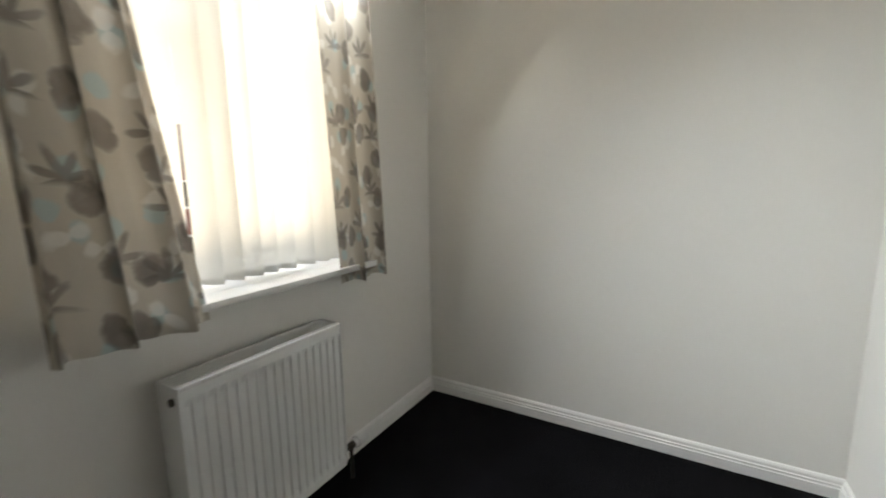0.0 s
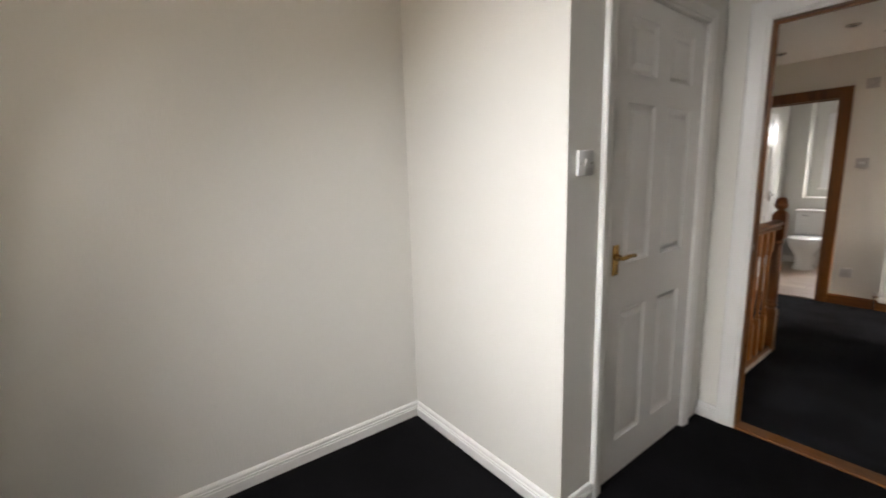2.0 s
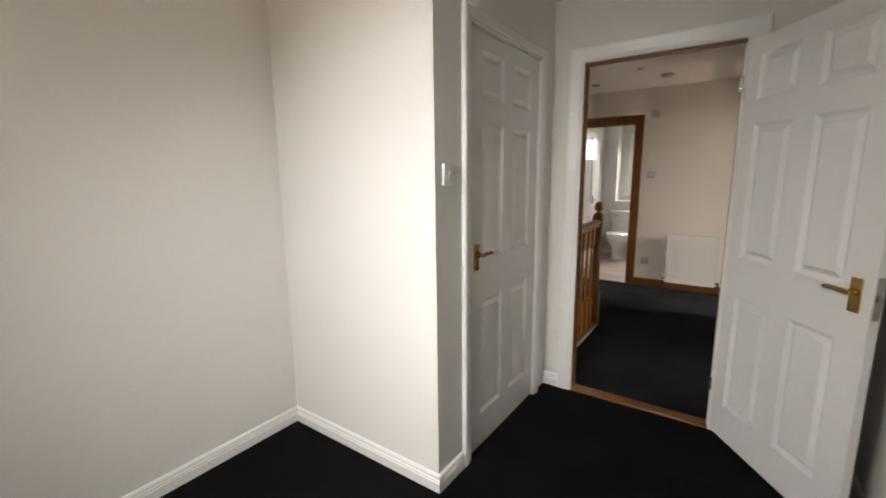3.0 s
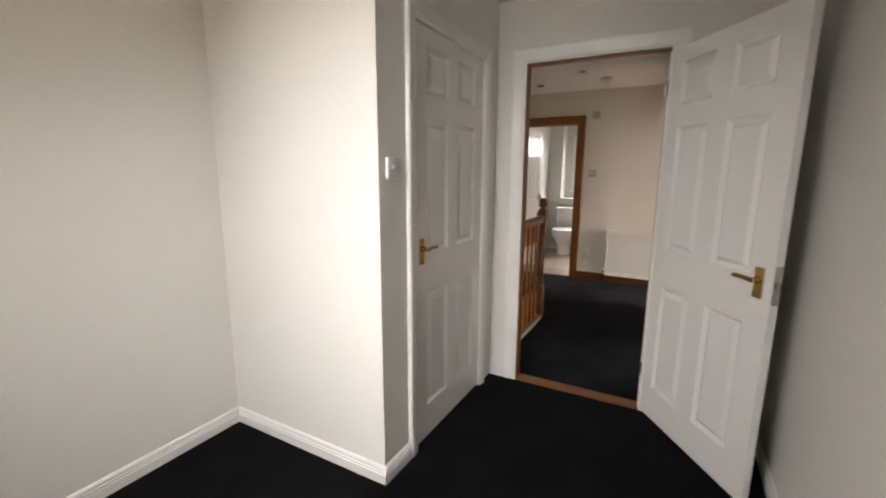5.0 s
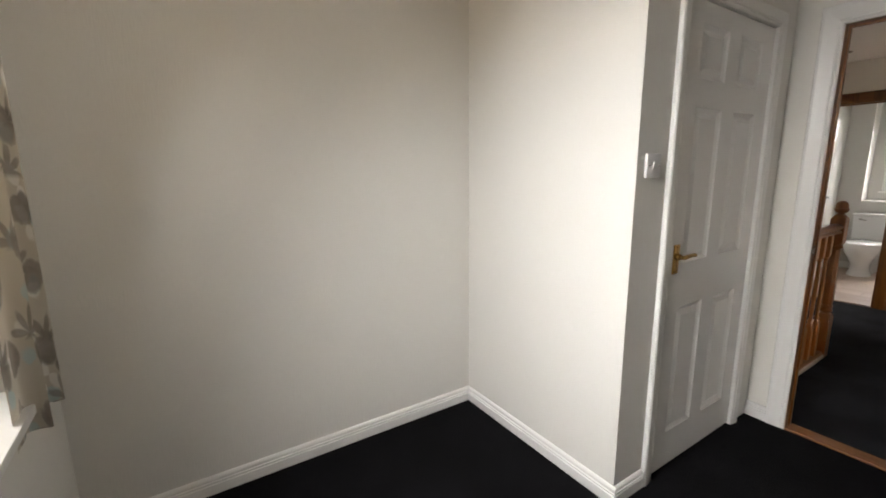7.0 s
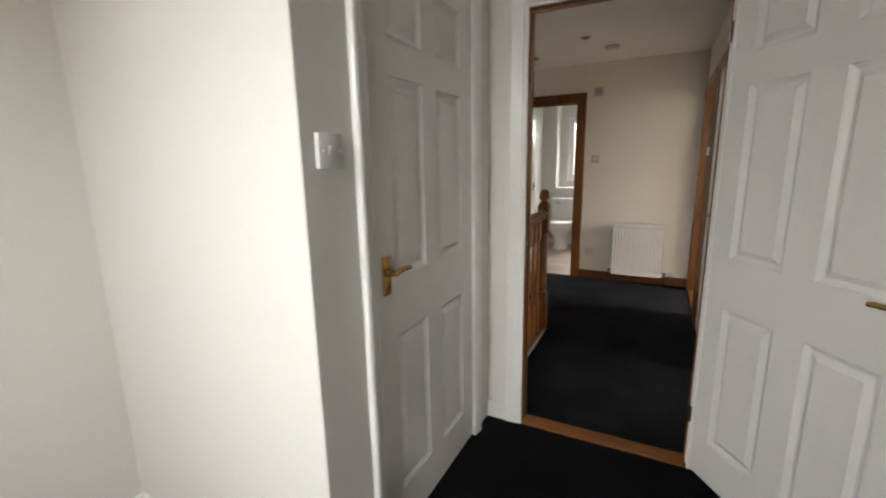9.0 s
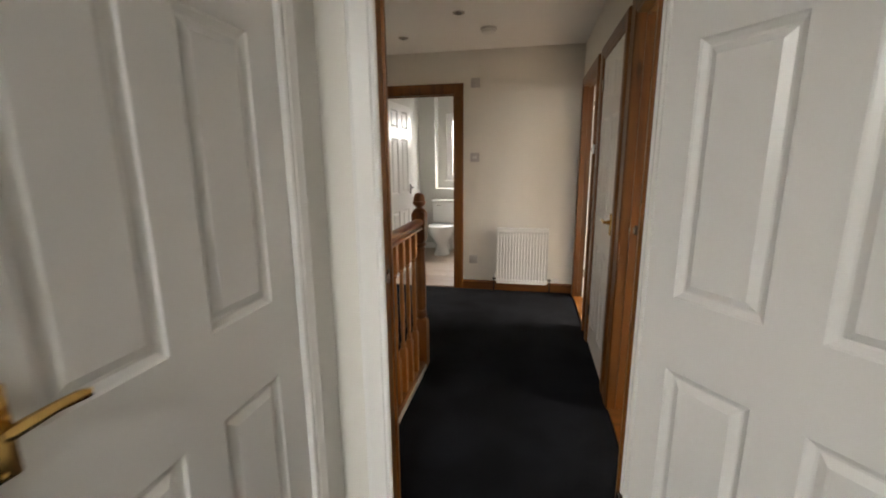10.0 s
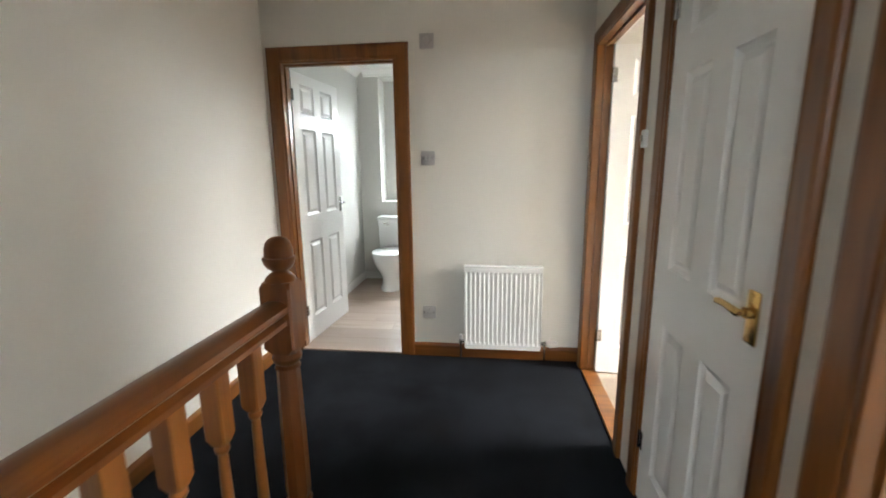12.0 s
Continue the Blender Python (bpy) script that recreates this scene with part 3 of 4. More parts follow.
door("door_5", pose(4.965, HS - HT, 0, 0, 0, -93), 0.74, 1.955, 1.0, M_CHROME, "white six-panel door of the bright room, open inwards")

# ---- bedroom window ----
win = thing("window_1", pose(XW - 0.2, 0, 0), "white framed bedroom window with clear glass", "window", kind="structure")


def frame_ring(bm, y0, y1, z0, z1, w, x0, x1):
    box(bm, x0, y0, z0, x1, y0 + w, z1)
    box(bm, x0, y1 - w, z0, x1, y1, z1)
    box(bm, x0, y0 + w, z0, x1, y1 - w, z0 + w)
    box(bm, x0, y0 + w, z1 - w, x1, y1 - w, z1)


bm = bmesh.new()
frame_ring(bm, 0.72, 1.68, 0.87, 2.1, 0.055, -0.03, 0.03)
box(bm, -0.03, 1.17, 0.925, 0.03, 1.23, 2.045)
box(bm, -0.03, 0.775, 1.66, 0.03, 1.17, 1.71)
part("window_frame", bm, M_UPVC, win, smooth=False)
for y0, y1, z0, z1 in ((0.775, 1.17, 0.925, 1.66), (0.775, 1.17, 1.71, 2.045), (1.23, 1.625, 0.925, 2.045)):
    bm = bmesh.new()
    box(bm, -0.004, y0, z0, 0.004, y1, z1)
    g = part("pane", bm, M_GLASS, win, smooth=False)
    g.visible_shadow = False

bm = bmesh.new()
box(bm, XW - 0.17, 0.72, 0.8705, XW, 1.68, 0.880)
box(bm, XW, 0.66, 0.856, XW + 0.105, 1.72, 0.880)
bevel(bm, 0.004)
structure("window_sill", bm, M_WHITE, "white gloss window sill under the blind", "window sill", True)

# vertical blind: head rail and hanging vanes
blind = thing("vertical_blind", pose(XW - 0.07, 0, 0), "cream vertical fabric blind hanging in the bedroom window", "blind")
bm = bmesh.new()
box(bm, -0.02, 0.73, 2.055, 0.025, 1.67, 2.095)
bevel(bm, 0.004)
part("head_rail", bm, M_UPVC, blind)
rng = random.Random(4)
for i in range(12):
    yc = 0.775 + i * 0.0775
    ang = radians(rng.uniform(58, 68)) if i > 2 else radians((86, 80, 70)[i])
    bm = bmesh.new()
    loops = []
    sway = rng.uniform(-0.012, 0.012)
    for k in range(9):
        z = 0.890 + k * (2.055 - 0.890) / 8
        s = sway * (1 - k / 8)
        loops.append([(0.010 * math.sin(math.pi * j / 6) + (j - 3) / 6 * 0.089 * math.sin(ang) + s * 0.5, yc + s + (j - 3) / 6 * 0.089 * math.cos(ang), z) for j in range(7)])
    loft(bm, loops, cap=False, closed=False)
    bmesh.ops.solidify(bm, geom=list(bm.faces), thickness=0.0008)
    v = part("vane", bm, M_VANE, blind)
    bm = bmesh.new()
    box(bm, s - 0.002, yc + sway - 0.036, 0.888, s + 0.002, yc + sway + 0.036, 0.912)
    bmesh.ops.rotate(bm, verts=list(bm.verts), cent=(s, yc + sway, 0), matrix=Matrix.Rotation(-ang, 3, "Z"))
    part("weight", bm, M_UPVC, v)


# curtains
def curtain(y0, y1, x, low, seed, label, folds, depth, hem):
    """Hangs from y0 to y1 at the rail; hem tells how far its two edges have moved at the foot."""
    r = random.Random(seed)
    c = thing("curtain", pose(x, 0, 0), label, "curtain", "pair of printed curtains")
    bm = bmesh.new()
    uvl = bm.loops.layers.uv.new("UVMap")
    nu, nv = 120, 34
    ph = [r.uniform(0, 6.28) for _ in range(4)]
    grid = []
    for j in range(nv + 1):
        v = j / nv
        z = low + v * (2.14 - low)
        row = []
        left, right = y0 + hem[0] * (1 - v), y1 + hem[1] * (1 - v)
        for i in range(nu + 1):
            u = i / nu
            a = folds * 2 * math.pi * u
            pl = math.sin(a + ph[0] + 0.5 * math.sin(3.1 * u + ph[1] + 0.8 * v))
            off = depth * (0.75 * pl + 0.3 * math.sin(2.3 * a + ph[2]) * (0.4 + 0.6 * (1 - v)))
            edge = 0.018 * math.cos(a + ph[0])
            y = left + (right - left) * u + edge
            row.append(bm.verts.new((off + 0.012 * math.sin(2.2 * v + ph[3]), y, z + 0.006 * math.sin(a) * (1 - v))))
        grid.append(row)
    for j in range(nv):
        for i in range(nu):
            f = bm.faces.new((grid[j][i], grid[j][i + 1], grid[j + 1][i + 1], grid[j + 1][i]))
            for lp, (p, q) in zip(f.loops, ((i, j), (i + 1, j), (i + 1, j + 1), (i, j + 1))):
                lp[uvl].uv = (p / nu * (y1 - y0 + 0.09) * 2.1 + seed, q / nv * (2.14 - low))
    cloth = part("cloth", bm, M_CURTAIN, c)
    bm = bmesh.new()
    loft(bm, [[(0.75 * depth * math.sin(folds * 2 * math.pi * k / 60 + ph[0]), y0 + (y1 - y0) * k / 60, z) for k in range(61)] for z in (2.14, 2.21)], cap=False, closed=False)
    bmesh.ops.solidify(bm, geom=list(bm.faces), thickness=0.004)
    part("heading_tape", bm, M_VANE, c, "pleated cream heading tape")
    return c


curtain(0.585, 0.80, XW + 0.125, 0.835, 1, "floral grey and cream curtain bunched beside the window", 2.6, 0.036, (0.03, 0.185))
curtain(1.43, 1.70, XW + 0.105, 0.815, 5, "floral grey and cream curtain gathered beside the blind", 1.8, 0.024, (0.10, 0.085))
rail = thing("curtain_rail", pose(0, 0, 0), "white curtain rail on brackets above the window", "curtain rail")
bm = bmesh.new()
rod(bm, (XW + 0.11, 0.5, 2.225), (XW + 0.11, 1.9, 2.225), 0.011)
part("rod", bm, M_UPVC, rail)
for y in (0.56, 1.2, 1.84):
    bm = bmesh.new()
    rod(bm, (XW, y, 2.225), (XW + 0.11, y, 2.225), 0.008)
    part("bracket", bm, M_UPVC, rail)


# ---- radiators ----
def radiator(m, w, h, depth, flutes, label, valve_side):
    """Local: the back against y = 0 (the wall), the front towards -y, x from 0 to w, z up from its foot."""
    r = thing("radiator", m, label, "radiator")
    prof, step = [], w / flutes
    for i in range(flutes):
        for t, d in ((0.0, 0.0), (0.30, 0.0), (0.42, 0.0075), (0.88, 0.0075)):
            prof.append(((i + t) * step, d))
    prof.append((w, 0.0))
    bm = bmesh.new()
    zs = ((0.0, 1.0), (0.028, 1.0), (0.05, 0.0), (h - 0.05, 0.0), (h - 0.028, 1.0), (h, 1.0))
    rows = [[(x, -depth + (d if flat < 0.5 else 0.0), z) for x, d in prof] + [(w, -depth + 0.014, z), (0.0, -depth + 0.014, z)] for z, flat in zs]
    loft(bm, rows)
    part("front_panel", bm, M_RAD, r, "ribbed white enamel front", smooth=False)
    bm = bmesh.new()
    box(bm, 0.01, -0.034, 0.01, w - 0.01, -0.028, h - 0.01)
    part("back_panel", bm, M_RAD, r, smooth=False)
    for x in (-0.004, w):
        bm = bmesh.new()
        box(bm, x, -depth - 0.002, 0.012, x + 0.004, -0.03, h + 0.012)
        bevel(bm, 0.0015)
        part("side_panel", bm, M_RAD, r)
    bm = bmesh.new()
    box(bm, 0, -depth - 0.002, h, w, -depth + 0.018, h + 0.012)
    box(bm, 0, -0.046, h, w, -0.03, h + 0.012)
    bevel(bm, 0.003)
    grille = part("top_grille", bm, M_RAD, r)
    y0, y1 = -depth + 0.019, -0.047
    n = 5 if depth > 0.1 else 2
    pitch = (y1 - y0) / n
    bm0 = bmesh.new()
    box(bm0, 0.0, -0.0036, h + 0.0068, w, 0.0036, h + 0.010)
    me = finish(bm0, "slat", M_RAD)
    for i in range(n):
        s = new("slat", me)
        s.parent = grille
        s.location = (0, y0 + (i + 0.5) * pitch, 0)
    bm0 = bmesh.new()
    box(bm0, -0.003, y0, h + 0.0005, 0.003, y1, h + 0.0065)
    me = finish(bm0, "cross_rib", M_RAD)
    for i in range(5):
        s = new("cross_rib", me)
        s.parent = grille
        s.location = ((i + 0.5) * w / 5, 0, 0)
    bm = bmesh.new()
    box(bm, 0.006, -depth + 0.016, h - 0.07, w - 0.006, -0.04, h - 0.05)
    part("fins", bm, M_GRILLE, r, smooth=False)
    for side, big in ((0, valve_side == 0), (1, valve_side == 1)):
        off = 0.052 if depth > 0.1 else 0.03
        x = -off if side == 0 else w + off
        vy = -0.112 if depth > 0.1 else -0.05
        s = -1 if side == 0 else 1
        bm = bmesh.new()
        rod(bm, (x - s * (off + 0.004), vy, 0.045), (x + s * 0.012, vy, 0.045), 0.010)
        rod(bm, (x, vy, 0.06), (x, vy, -0.1), 0.0075)
        rod(bm, (x - s * 0.016, vy, 0.045), (x + s * 0.014, vy, 0.045), 0.015 if depth > 0.1 else 0.011, 14)
        v = part("valve", bm, M_DARK if depth > 0.1 else M_CHROME, r, "metal radiator valve and pipe tail")
        bm = bmesh.new()
        if big:
            rod(bm, (x + s * 0.012, vy, 0.045), (x + s * 0.03, vy, 0.045), 0.019, 16)
            rod(bm, (x + s * 0.03, vy, 0.045), (x + s * 0.085, vy, 0.045), 0.025, 20, 0.020)
            part("valve_cap", bm, M_PLASTIC, v, "white thermostat head")
        else:
            rod(bm, (x, vy, 0.06), (x, vy, 0.092), 0.013, 14, 0.010)
            part("valve_cap", bm, M_DARK if valve_side == 2 else M_PLASTIC, v)
    if depth > 0.1:
        bm = bmesh.new()
        rod(bm, (-0.001, -depth + 0.026, h - 0.03), (-0.012, -depth + 0.026, h - 0.03), 0.011, 14)
        part("vent_plug", bm, M_DARK, r, "dark metal air vent plug")
    for x in (0.12, w - 0.12):
        bm = bmesh.new()
        box(bm, x - 0.012, -0.03, 0.03, x + 0.012, 0.0, h - 0.04)
        part("bracket", bm, M_RAD, r, smooth=False)
    return r


radiator(pose(XW, 0.862, 0.10, 0, 0, 90), 0.585, 0.575, 0.135, 18, "white ribbed double radiator under the bedroom window", 1)
radiator(pose(HE, 0.985, 0.088, 0, 0, -90), 0.50, 0.565, 0.07, 17, "white ribbed radiator on the landing end wall", 1)


# ---- switches and sockets ----
def plate(name, m, w, h, label, kind, material=None):
    """Local: x along the wall, y out of it towards -y, z up; the centre at the origin."""
    material = material or M_PLASTIC
    p = thing(name, m, label, "switch" if "switch" in name else "socket" if "socket" in name else "wall fitting")
    bm = bmesh.new()
    box(bm, -w / 2, -0.0115, -h / 2, w / 2, 0, h / 2)
    bevel(bm, 0.003, 2)
    part("plate", bm, material, p)
    for s in (-1, 1):
        bm = bmesh.new()
        rod(bm, (s * w * 0.36, -0.0115, 0), (s * w * 0.36, -0.0135, 0), 0.0035, 10)
        part("screw", bm, M_CHROME, p)
    if kind == "rocker":
        bm = bmesh.new()
        loft(bm, [[(-0.0075, -0.011, z0), (0.0075, -0.011, z0), (0.0075, d, z0), (-0.0075, d, z0)] for z0, d in ((-0.013, -0.0125), (0.0, -0.0135), (0.013, -0.0165))])
        part("rocker", bm, M_PLASTIC, p, smooth=False)
    elif kind == "double":
        for x in (-0.011, 0.011):
            bm = bmesh.new()
            box(bm, x - 0.007, -0.017, -0.012, x + 0.007, -0.011, 0.012)
            part("rocker", bm, M_PLASTIC, p, smooth=False)
    elif kind == "socket":
        # dark blocks proud of the plate stand in for the shaded pin holes
        for x, z, ww, hh in ((0, 0.016, 0.004, 0.009), (-0.011, -0.006, 0.007, 0.004), (0.011, -0.006, 0.007, 0.004)):
            bm = bmesh.new()
            box(bm, x - ww / 2, -0.0126, z - hh / 2, x + ww / 2, -0.011, z + hh / 2)
            part("pin_slot", bm, M_DARK, p, smooth=False)
    elif kind == "sensor":
        bm = bmesh.new()
        rod(bm, (0, -0.011, 0), (0, -0.022, 0), 0.026, 20, 0.02)
        part("cap", bm, material, p)
    return p


plate("light_switch", pose(0.948, YC, 1.385), 0.086, 0.086, "white single light switch beside the cupboard door", "rocker")
plate("light_switch", pose(3.10, -0.002, 1.352, 0, 0, -90), 0.086, 0.086, "white single light switch just inside the near room", "rocker")
plate("wall_sensor", pose(HE, 1.226, 2.063, 0, 0, -90), 0.088, 0.088, "square plastic chime box high on the landing wall", "sensor", M_GREYPL)
plate("light_switch", pose(HE, 1.228, 1.36, 0, 0, -90), 0.088, 0.088, "plastic double light switch on the landing wall", "double", M_GREYPL)
plate("wall_socket", pose(HE, 1.236, 0.318, 0, 0, -90), 0.088, 0.088, "single plastic socket low on the landing wall", "socket", M_GREYPL)

bolt = thing("door_catch", pose(4.075, HS + 0.02, 1.40), "small white catch on the cupboard door surround", "catch")
bm = bmesh.new()
box(bm, -0.014, -0.002, -0.032, 0.014, 0.016, 0.032)
bevel(bm, 0.004)
part("catch_body", bm, M_PLASTIC, bolt)
bm = bmesh.new()
box(bm, -0.006, 0.014, -0.012, 0.006, 0.022, 0.012)
part("slide", bm, M_CHROME, bolt, smooth=False)

# latch keeps on the linings
for m in (pose(XD + 0.028, DY1, 0.965, 0, 0, 0), pose(3.04, HS - 0.062, 0.985, 0, 0, -90)):
    k = thing("latch_keep", m, "small dark steel latch keep on the door lining", "latch keep")
    bm = bmesh.new()
    box(bm, -0.010, -0.003, -0.024, 0.010, 0, 0.024)
    part("keep_plate", bm, M_DARK, k, smooth=False)
    bm = bmesh.new()
    box(bm, -0.036, -0.007, -0.014, -0.009, -0.001, 0.014)
    part("lip", bm, M_CHROME, k, smooth=False)


# ---- landing: balustrade ----
BY = 1.345


bal = thing("balustrade", pose(0, BY, 0), "varnished pine balustrade with turned balusters at the stairhead", "balustrade")
bm = bmesh.new()
prof = ((-0.030, 0.918), (0.030, 0.918), (0.030, 0.930), (0.018, 0.937), (0.018, 0.941), (0.027, 0.945), (0.034, 0.952), (0.034, 0.966), (0.022, 0.977), (0.0, 0.981), (-0.022, 0.977), (-0.034, 0.966), (-0.034, 0.952), (-0.027, 0.945), (-0.018, 0.941), (-0.018, 0.937), (-0.030, 0.930))
loft(bm, [[(x, y, z) for y, z in prof] for x in (XH + 0.02, 3.325)])
part("handrail", bm, M_BALX, bal, "moulded varnished handrail")
bm = bmesh.new()
loft(bm, [[(x, y, z) for y, z in ((-0.034, 0.0), (0.034, 0.0), (0.034, 0.03), (0.026, 0.042), (-0.026, 0.042), (-0.034, 0.03))] for x in (XH + 0.002, 3.325)])
part("base_rail", bm, M_BALX, bal)
bm = bmesh.new()
box(bm, XH, -0.042, -0.01, 3.32, -0.035, 0.024)
part("edge_strip", bm, M_GREYPL, bal, "narrow greyish painted strip along the base rail", smooth=False)


def square_ring(r, z, c=0.0):
    k = r - c
    return [(r, -k, z), (r, k, z), (k, r, z), (-k, r, z), (-r, k, z), (-r, -k, z), (-k, -r, z), (k, -r, z)]


def round_ring(r, z, k=8):
    return [(r * math.cos(2 * math.pi * (i - 0.5) / k), r * math.sin(2 * math.pi * (i - 0.5) / k), z) for i in range(k)]


def fine_ring(r, z):
    return round_ring(r, z, 16)


bm = bmesh.new()
loft(bm, [square_ring(0.0205, 0.04, 0.003), square_ring(0.0205, 0.285, 0.003), square_ring(0.016, 0.305, 0.007)])
loft(bm, [fine_ring(r, z) for r, z in ((0.016, 0.303), (0.012, 0.310), (0.016, 0.318), (0.0165, 0.326), (0.012, 0.336), (0.0095, 0.345), (0.011, 0.385), (0.0125, 0.402), (0.0095, 0.408), (0.0145, 0.414), (0.0145, 0.419), (0.010, 0.425), (0.0145, 0.431), (0.0110, 0.440), (0.0135, 0.50), (0.0125, 0.60), (0.0105, 0.715), (0.0095, 0.738), (0.0145, 0.745), (0.0155, 0.752), (0.0115, 0.758), (0.016, 0.765))])
loft(bm, [square_ring(0.016, 0.763, 0.007), square_ring(0.0205, 0.778, 0.003), square_ring(0.0205, 0.922, 0.003)])
bal_mesh = finish(bm, "baluster", M_BALZ, True)
for i in range(9):
    b = new("baluster", bal_mesh)
    b.parent = bal
    b.location = (3.200 - 0.1215 * i, 0, 0)
    b.rotation_euler = (0, 0, radians(90 * (i % 4)))

NX = 3.366
post = thing("newel_post", pose(NX, BY, 0), "varnished pine newel post with an acorn finial", "newel post")
bm = bmesh.new()
loft(bm, [square_ring(0.041, 0.0, 0.004), square_ring(0.041, 0.30, 0.004), square_ring(0.034, 0.325, 0.014)])
part("foot_block", bm, M_NEWEL, post)
bm = bmesh.new()
loft(bm, [fine_ring(r, z) for r, z in ((0.034, 0.322), (0.026, 0.332), (0.035, 0.342), (0.038, 0.352), (0.033, 0.363), (0.030, 0.370), (0.037, 0.380), (0.033, 0.390))])
loft(bm, [round_ring(r, z) for r, z in ((0.029, 0.388), (0.0345, 0.415), (0.0335, 0.60), (0.030, 0.790))])
loft(bm, [fine_ring(r, z) for r, z in ((0.034, 0.788), (0.027, 0.797), (0.036, 0.806), (0.039, 0.816), (0.035, 0.827), (0.033, 0.834))])
part("shaft", bm, M_NEWEL, post, "faceted tapering shaft with turned collars")
bm = bmesh.new()
loft(bm, [square_ring(0.034, 0.832, 0.014), square_ring(0.041, 0.850, 0.005), square_ring(0.041, 1.010, 0.005), square_ring(0.036, 1.024, 0.010)])
part("head_block", bm, M_NEWEL, post)
bm = bmesh.new()
loft(bm, [round_ring(r, z, 24) for r, z in ((0.034, 1.018), (0.039, 1.024), (0.037, 1.031), (0.027, 1.041), (0.018, 1.047), (0.020, 1.051), (0.031, 1.058), (0.038, 1.069), (0.041, 1.081), (0.0405, 1.085), (0.0355, 1.087), (0.0355, 1.093), (0.0345, 1.108), (0.030, 1.122), (0.021, 1.132), (0.009, 1.137))])
part("finial", bm, M_NEWEL, post, "turned acorn finial")

# ---- landing ceiling ----
for x, y in ((4.08, 1.216), (4.60, 1.782)):
    s = thing("ceiling_spotlight", pose(x, y, H), "small recessed ceiling spotlight, switched off", "spotlight", "landing spotlights")
    bm = bmesh.new()
    loft(bm, [round_ring(r, z, 24) for r, z in ((0.030, -0.001), (0.044, 0.0), (0.043, -0.006), (0.034, -0.009), (0.030, -0.004))], cap=False)
    part("bezel", bm, M_CHROME, s, "satin metal bezel")
    bm = bmesh.new()
    loft(bm, [round_ring(r, z, 20) for r, z in ((0.030, -0.001), (0.030, -0.003), (0.012, -0.006))])
    part("lamp_face", bm, M_DARK, s)
alarm = thing("smoke_alarm", pose(4.49, 1.042, H), "round white smoke alarm on the landing ceiling", "smoke alarm")
bm = bmesh.new()
loft(bm, [round_ring(r, z, 32) for r, z in ((0.066, 0.0), (0.066, -0.012), (0.060, -0.015))])
part("base", bm, M_GREYPL, alarm)
bm = bmesh.new()
loft(bm, [round_ring(r, z, 32) for r, z in ((0.054, -0.014), (0.058, -0.022), (0.056, -0.036), (0.040, -0.042), (0.012, -0.043))])
part("cover", bm, M_PLASTIC, alarm)

# ---- bathroom ----
wc = thing("toilet", pose(7.155, 1.905, -0.002, 0, 0, 90), "white close-coupled ceramic toilet with the lid shut", "toilet")


def oval(cx, cy, rx, ry, z, k=28, back=None):
    pts = []
    for i in range(k):
        a = 2 * math.pi * i / k
        x, y = cx + rx * math.cos(a), cy + ry * math.sin(a)
        pts.append((x, min(y, back) if back is not None else y, z))
    return pts


# local: y = 0 at the wall and +y out into the room
bm = bmesh.new()
loft(bm, [oval(0, 0.40, 0.115, 0.165, 0.0), oval(0, 0.40, 0.115, 0.165, 0.02), oval(0, 0.40, 0.095, 0.14, 0.07), oval(0, 0.40, 0.090, 0.145, 0.15), oval(0, 0.42, 0.115, 0.18, 0.22), oval(0, 0.44, 0.160, 0.22, 0.30), oval(0, 0.445, 0.178, 0.235, 0.37), oval(0, 0.445, 0.176, 0.232, 0.39)])
box(bm, -0.17, 0.02, 0.31, 0.17, 0.30, 0.395)
box(bm, -0.09, 0.04, 0.0, 0.09, 0.32, 0.31)
part("pan", bm, M_CERAMIC, wc)
bm = bmesh.new()
loft(bm, [oval(0, 0.445, 0.182, 0.238, 0.392), oval(0, 0.445, 0.185, 0.241, 0.400), oval(0, 0.445, 0.182, 0.238, 0.412)])
part("seat", bm, M_CERAMIC, wc, "white toilet seat")
bm = bmesh.new()
loft(bm, [oval(0, 0.440, 0.182, 0.236, 0.414), oval(0, 0.440, 0.184, 0.238, 0.424), oval(0, 0.440, 0.17, 0.222, 0.434), oval(0, 0.440, 0.06, 0.1, 0.437)])
part("lid", bm, M_CERAMIC, wc, "white closed toilet lid")
bm = bmesh.new()
loft(bm, [[(-a, 0.015, z), (a, 0.015, z), (a, d, z), (a * 0.9, d + 0.012, z), (-a * 0.9, d + 0.012, z), (-a, d, z)] for a, d, z in ((0.160, 0.17, 0.395), (0.175, 0.18, 0.42), (0.185, 0.185, 0.73))])
tank = part("cistern", bm, M_CERAMIC, wc)
bm = bmesh.new()
box(bm, -0.195, 0.008, 0.73, 0.195, 0.207, 0.765)
bevel(bm, 0.010, 3)
part("cistern_lid", bm, M_CERAMIC, tank)
bm = bmesh.new()
rod(bm, (0.11, 0.19, 0.69), (0.11, 0.212, 0.69), 0.012)
rod(bm, (0.115, 0.207, 0.69), (0.05, 0.207, 0.682), 0.007)
part("flush_lever", bm, M_CHROME, tank, "chrome flush lever")
wc.matrix_world = pose(7.155, 1.905, -0.002, 0, 0, 90)

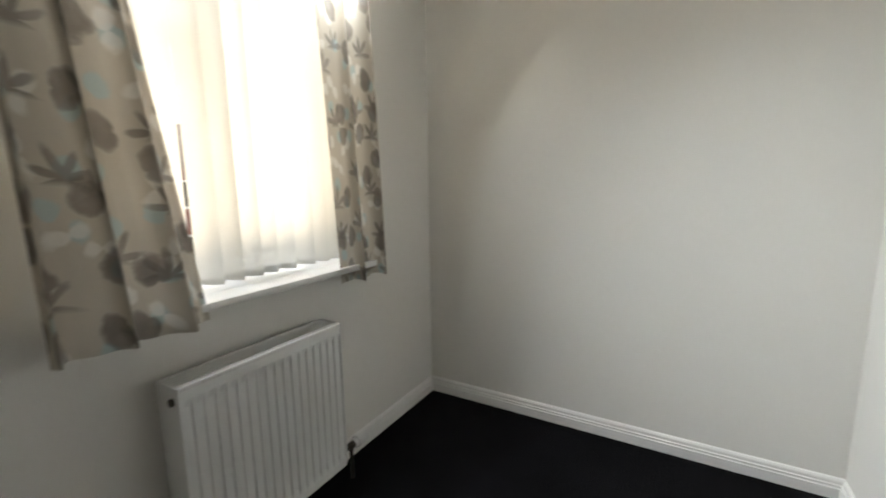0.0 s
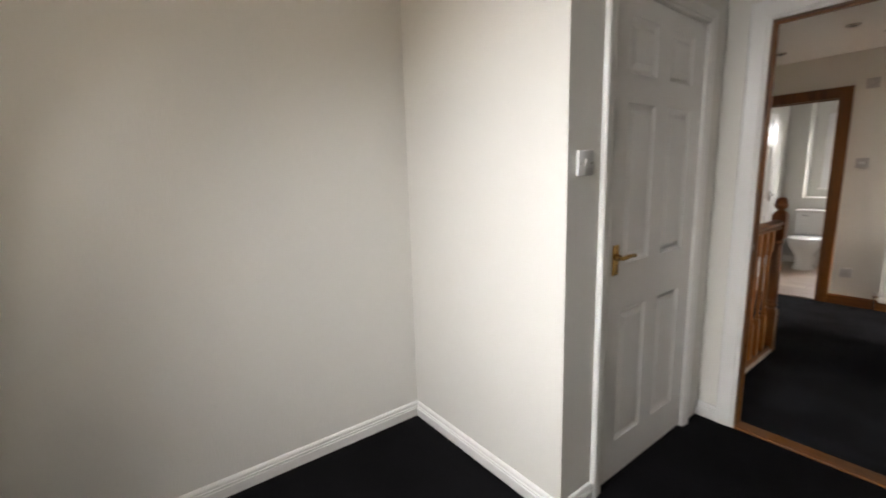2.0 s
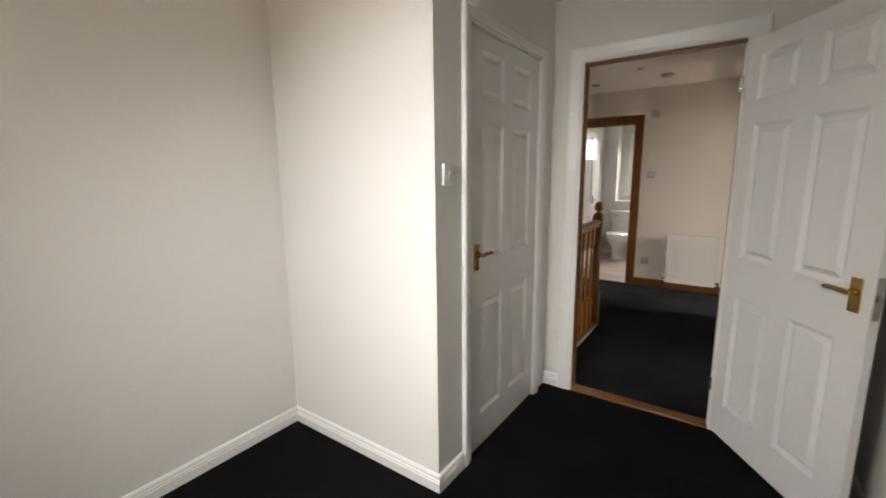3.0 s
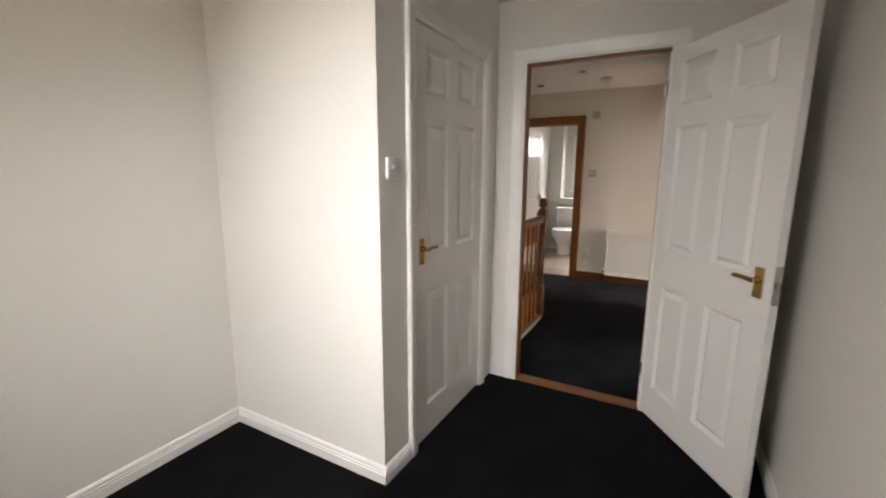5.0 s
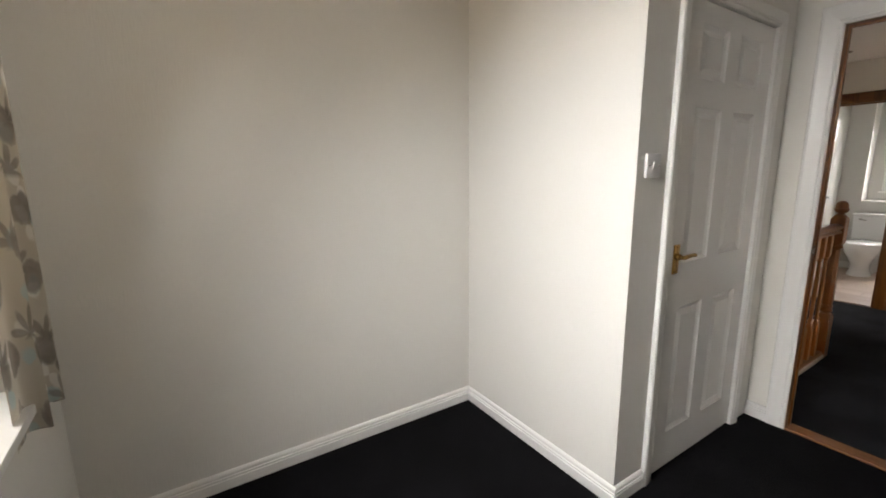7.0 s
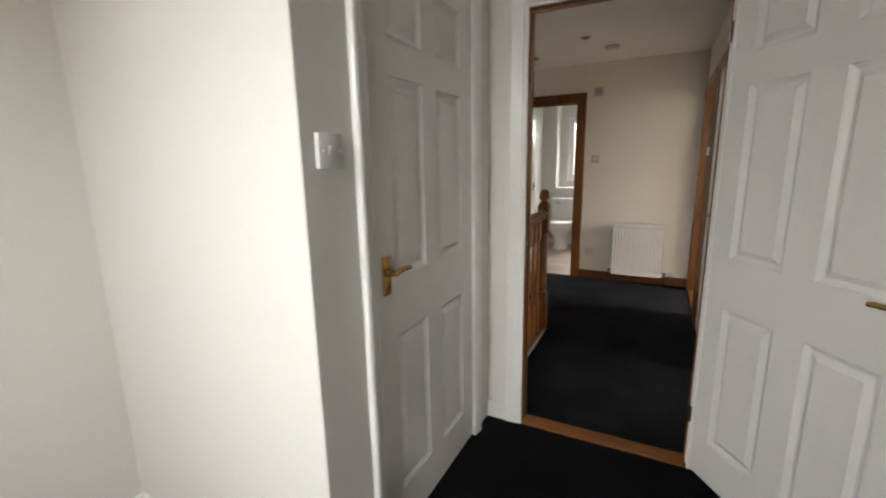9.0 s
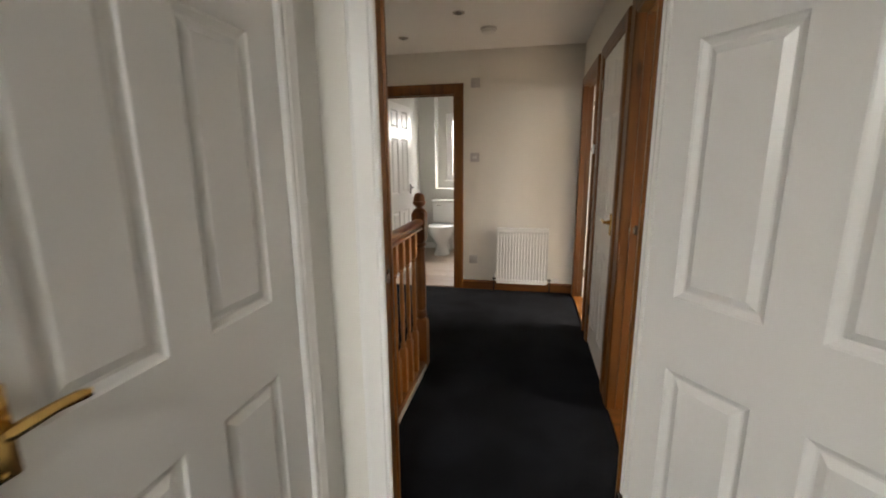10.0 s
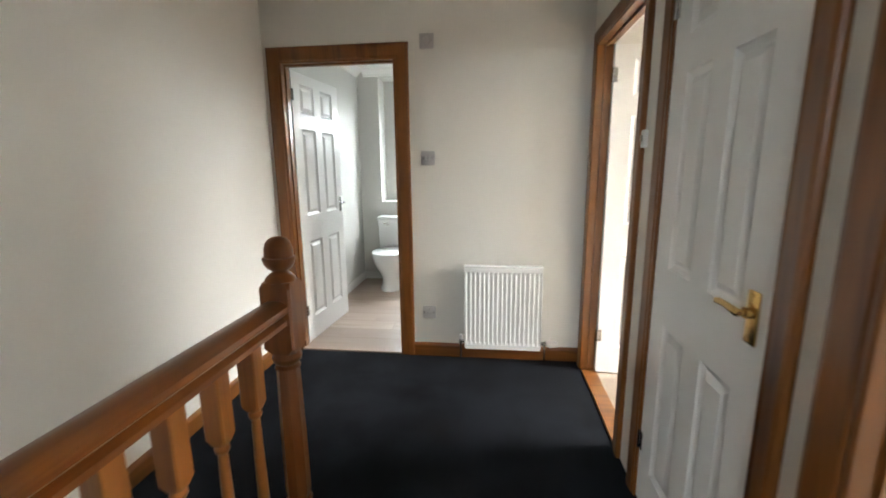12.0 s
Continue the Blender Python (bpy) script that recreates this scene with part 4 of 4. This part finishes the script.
bwin = thing("window_2", pose(7.40, 0, 0), "white framed bathroom window at the back of a deep recess", "window", kind="structure")
bm = bmesh.new()
frame_ring(bm, 1.02, 1.955, 1.035, 2.03, 0.055, 0.02, 0.08)
box(bm, 0.02, 1.46, 1.09, 0.08, 1.52, 1.975)
part("window_frame", bm, M_UPVC, bwin, smooth=False)
for y0, y1 in ((1.075, 1.46), (1.52, 1.90)):
    bm = bmesh.new()
    frame_ring(bm, y0, y1, 1.09, 1.975, 0.035, 0.012, 0.06)
    bevel(bm, 0.003)
    part("casement", bm, M_UPVC, bwin)
    bm = bmesh.new()
    box(bm, 0.034, y0 + 0.035, 1.125, 0.040, y1 - 0.035, 1.94)
    g = part("pane", bm, M_GLASS, bwin, smooth=False)
    g.visible_shadow = False
bm = bmesh.new()
box(bm, -0.03, 0.99, 1.012, 0.02, 1.985, 1.034)
bevel(bm, 0.003)
part("window_sill", bm, M_WHITE, bwin)
bm = bmesh.new()
box(bm, 7.15, 0.955, 0.9055, 7.398, 2.08, 0.917)
bevel(bm, 0.003)
structure("window_sill", bm, M_WHITE, "white painted ledge of the bathroom window recess", "window sill", True)

# ---- outside ----
bm = bmesh.new()
box(bm, -400, -400, -3.2, 400, 400, -2.95)
structure("ground", bm, M_GRASS, "lawn and gardens outside the house", "ground")
bm = bmesh.new()
box(bm, -13, -400, -2.96, -8, 400, -2.93)
structure("road", bm, M_PAVE, "pale concrete street outside the window", "road")
house = thing("terraced_house", pose(-22, 4, -2.95), "red brick terraced house across the street", "house")
bm = bmesh.new()
box(bm, -4, -9, 0, 4, 9, 5.0)
part("wall", bm, M_BRICK, house, smooth=False)
bm = bmesh.new()
loft(bm, [[(-4.5, y, 4.95), (4.5, y, 4.95), (0, y, 7.2)] for y in (-9.4, 9.4)])
part("roof", bm, M_ROOF, house, smooth=False)
for y in (-6, -2, 2, 6):
    for z in (0.9, 3.2):
        bm = bmesh.new()
        frame_ring(bm, y - 0.7, y + 0.7, z, z + 1.2, 0.09, 4.0, 4.06)
        w_ = part("window", bm, M_UPVC, house, smooth=False)
        bm = bmesh.new()
        box(bm, 4.0, y - 0.61, z + 0.09, 4.02, y + 0.61, z + 1.11)
        part("pane", bm, M_DARK, w_, smooth=False)
hr = random.Random(9)
hedge = thing("garden_tree", pose(-15.5, 3.5, -2.95), "leafy green garden tree across the street", "tree")
bm = bmesh.new()
loft(bm, [round_ring(r, z, 8) for r, z in ((0.16, 0), (0.11, 1.2), (0.07, 2.6), (0.03, 3.8))])
part("trunk", bm, M_ROOF, hedge)
verts, faces = [], []
for i in range(2600):
    a, b_, rr = hr.uniform(0, 6.28), hr.uniform(-1.2, 1.4), hr.uniform(0.4, 1.0) ** 0.5
    c = Vector((1.5 * rr * math.cos(a) * math.cos(b_), 1.7 * rr * math.sin(a) * math.cos(b_), 3.5 + 1.3 * rr * math.sin(b_))) + Vector((0.3 * math.sin(5 * a), 0.3 * math.cos(3 * a), 0.2 * math.sin(4 * a)))
    u = Vector((hr.uniform(-1, 1), hr.uniform(-1, 1), hr.uniform(-1, 1))).normalized() * 0.13
    v = u.orthogonal().normalized() * 0.06
    k = len(verts)
    verts += [c - u, c + v, c + u, c - v]
    faces.append((k, k + 1, k + 2, k + 3))
me = bpy.data.meshes.new("crown")
me.from_pydata(verts, [], faces)
me.materials.append(M_LEAF)
crown = new("crown", me)
crown.parent = hedge

# ---- bathroom floor planks ----
def plank_mesh(length):
    bm = bmesh.new()
    half = length / 2 - 0.001
    loft(bm, [[(a * 0.0935, c * half, z) for a, c in ((-1, -1), (1, -1), (1, 1), (-1, 1))] for z in (-0.006, 0.0005)]
         + [[(a * 0.0925, c * (half - 0.001), 0.0015) for a, c in ((-1, -1), (1, -1), (1, 1), (-1, 1))]])
    return finish(bm, "plank", M_PLANK)


PLANKS = {length: plank_mesh(length) for length in (0.3, 0.5, 0.7, 0.9)}
pr = random.Random(2)
for i in range(10):
    y, run = 2.318, (0.9, 0.3, 0.7, 0.5)[i % 4]
    while y - run > 0.6:
        p = new("plank", PLANKS[run])
        p.parent = bath_floor
        p.location = (HE + 0.145 + 0.188 * i, y - run / 2, 0)
        p.rotation_euler = (0, 0, math.pi * pr.randint(0, 1))
        y, run = y - run, pr.choice((0.5, 0.7, 0.9))
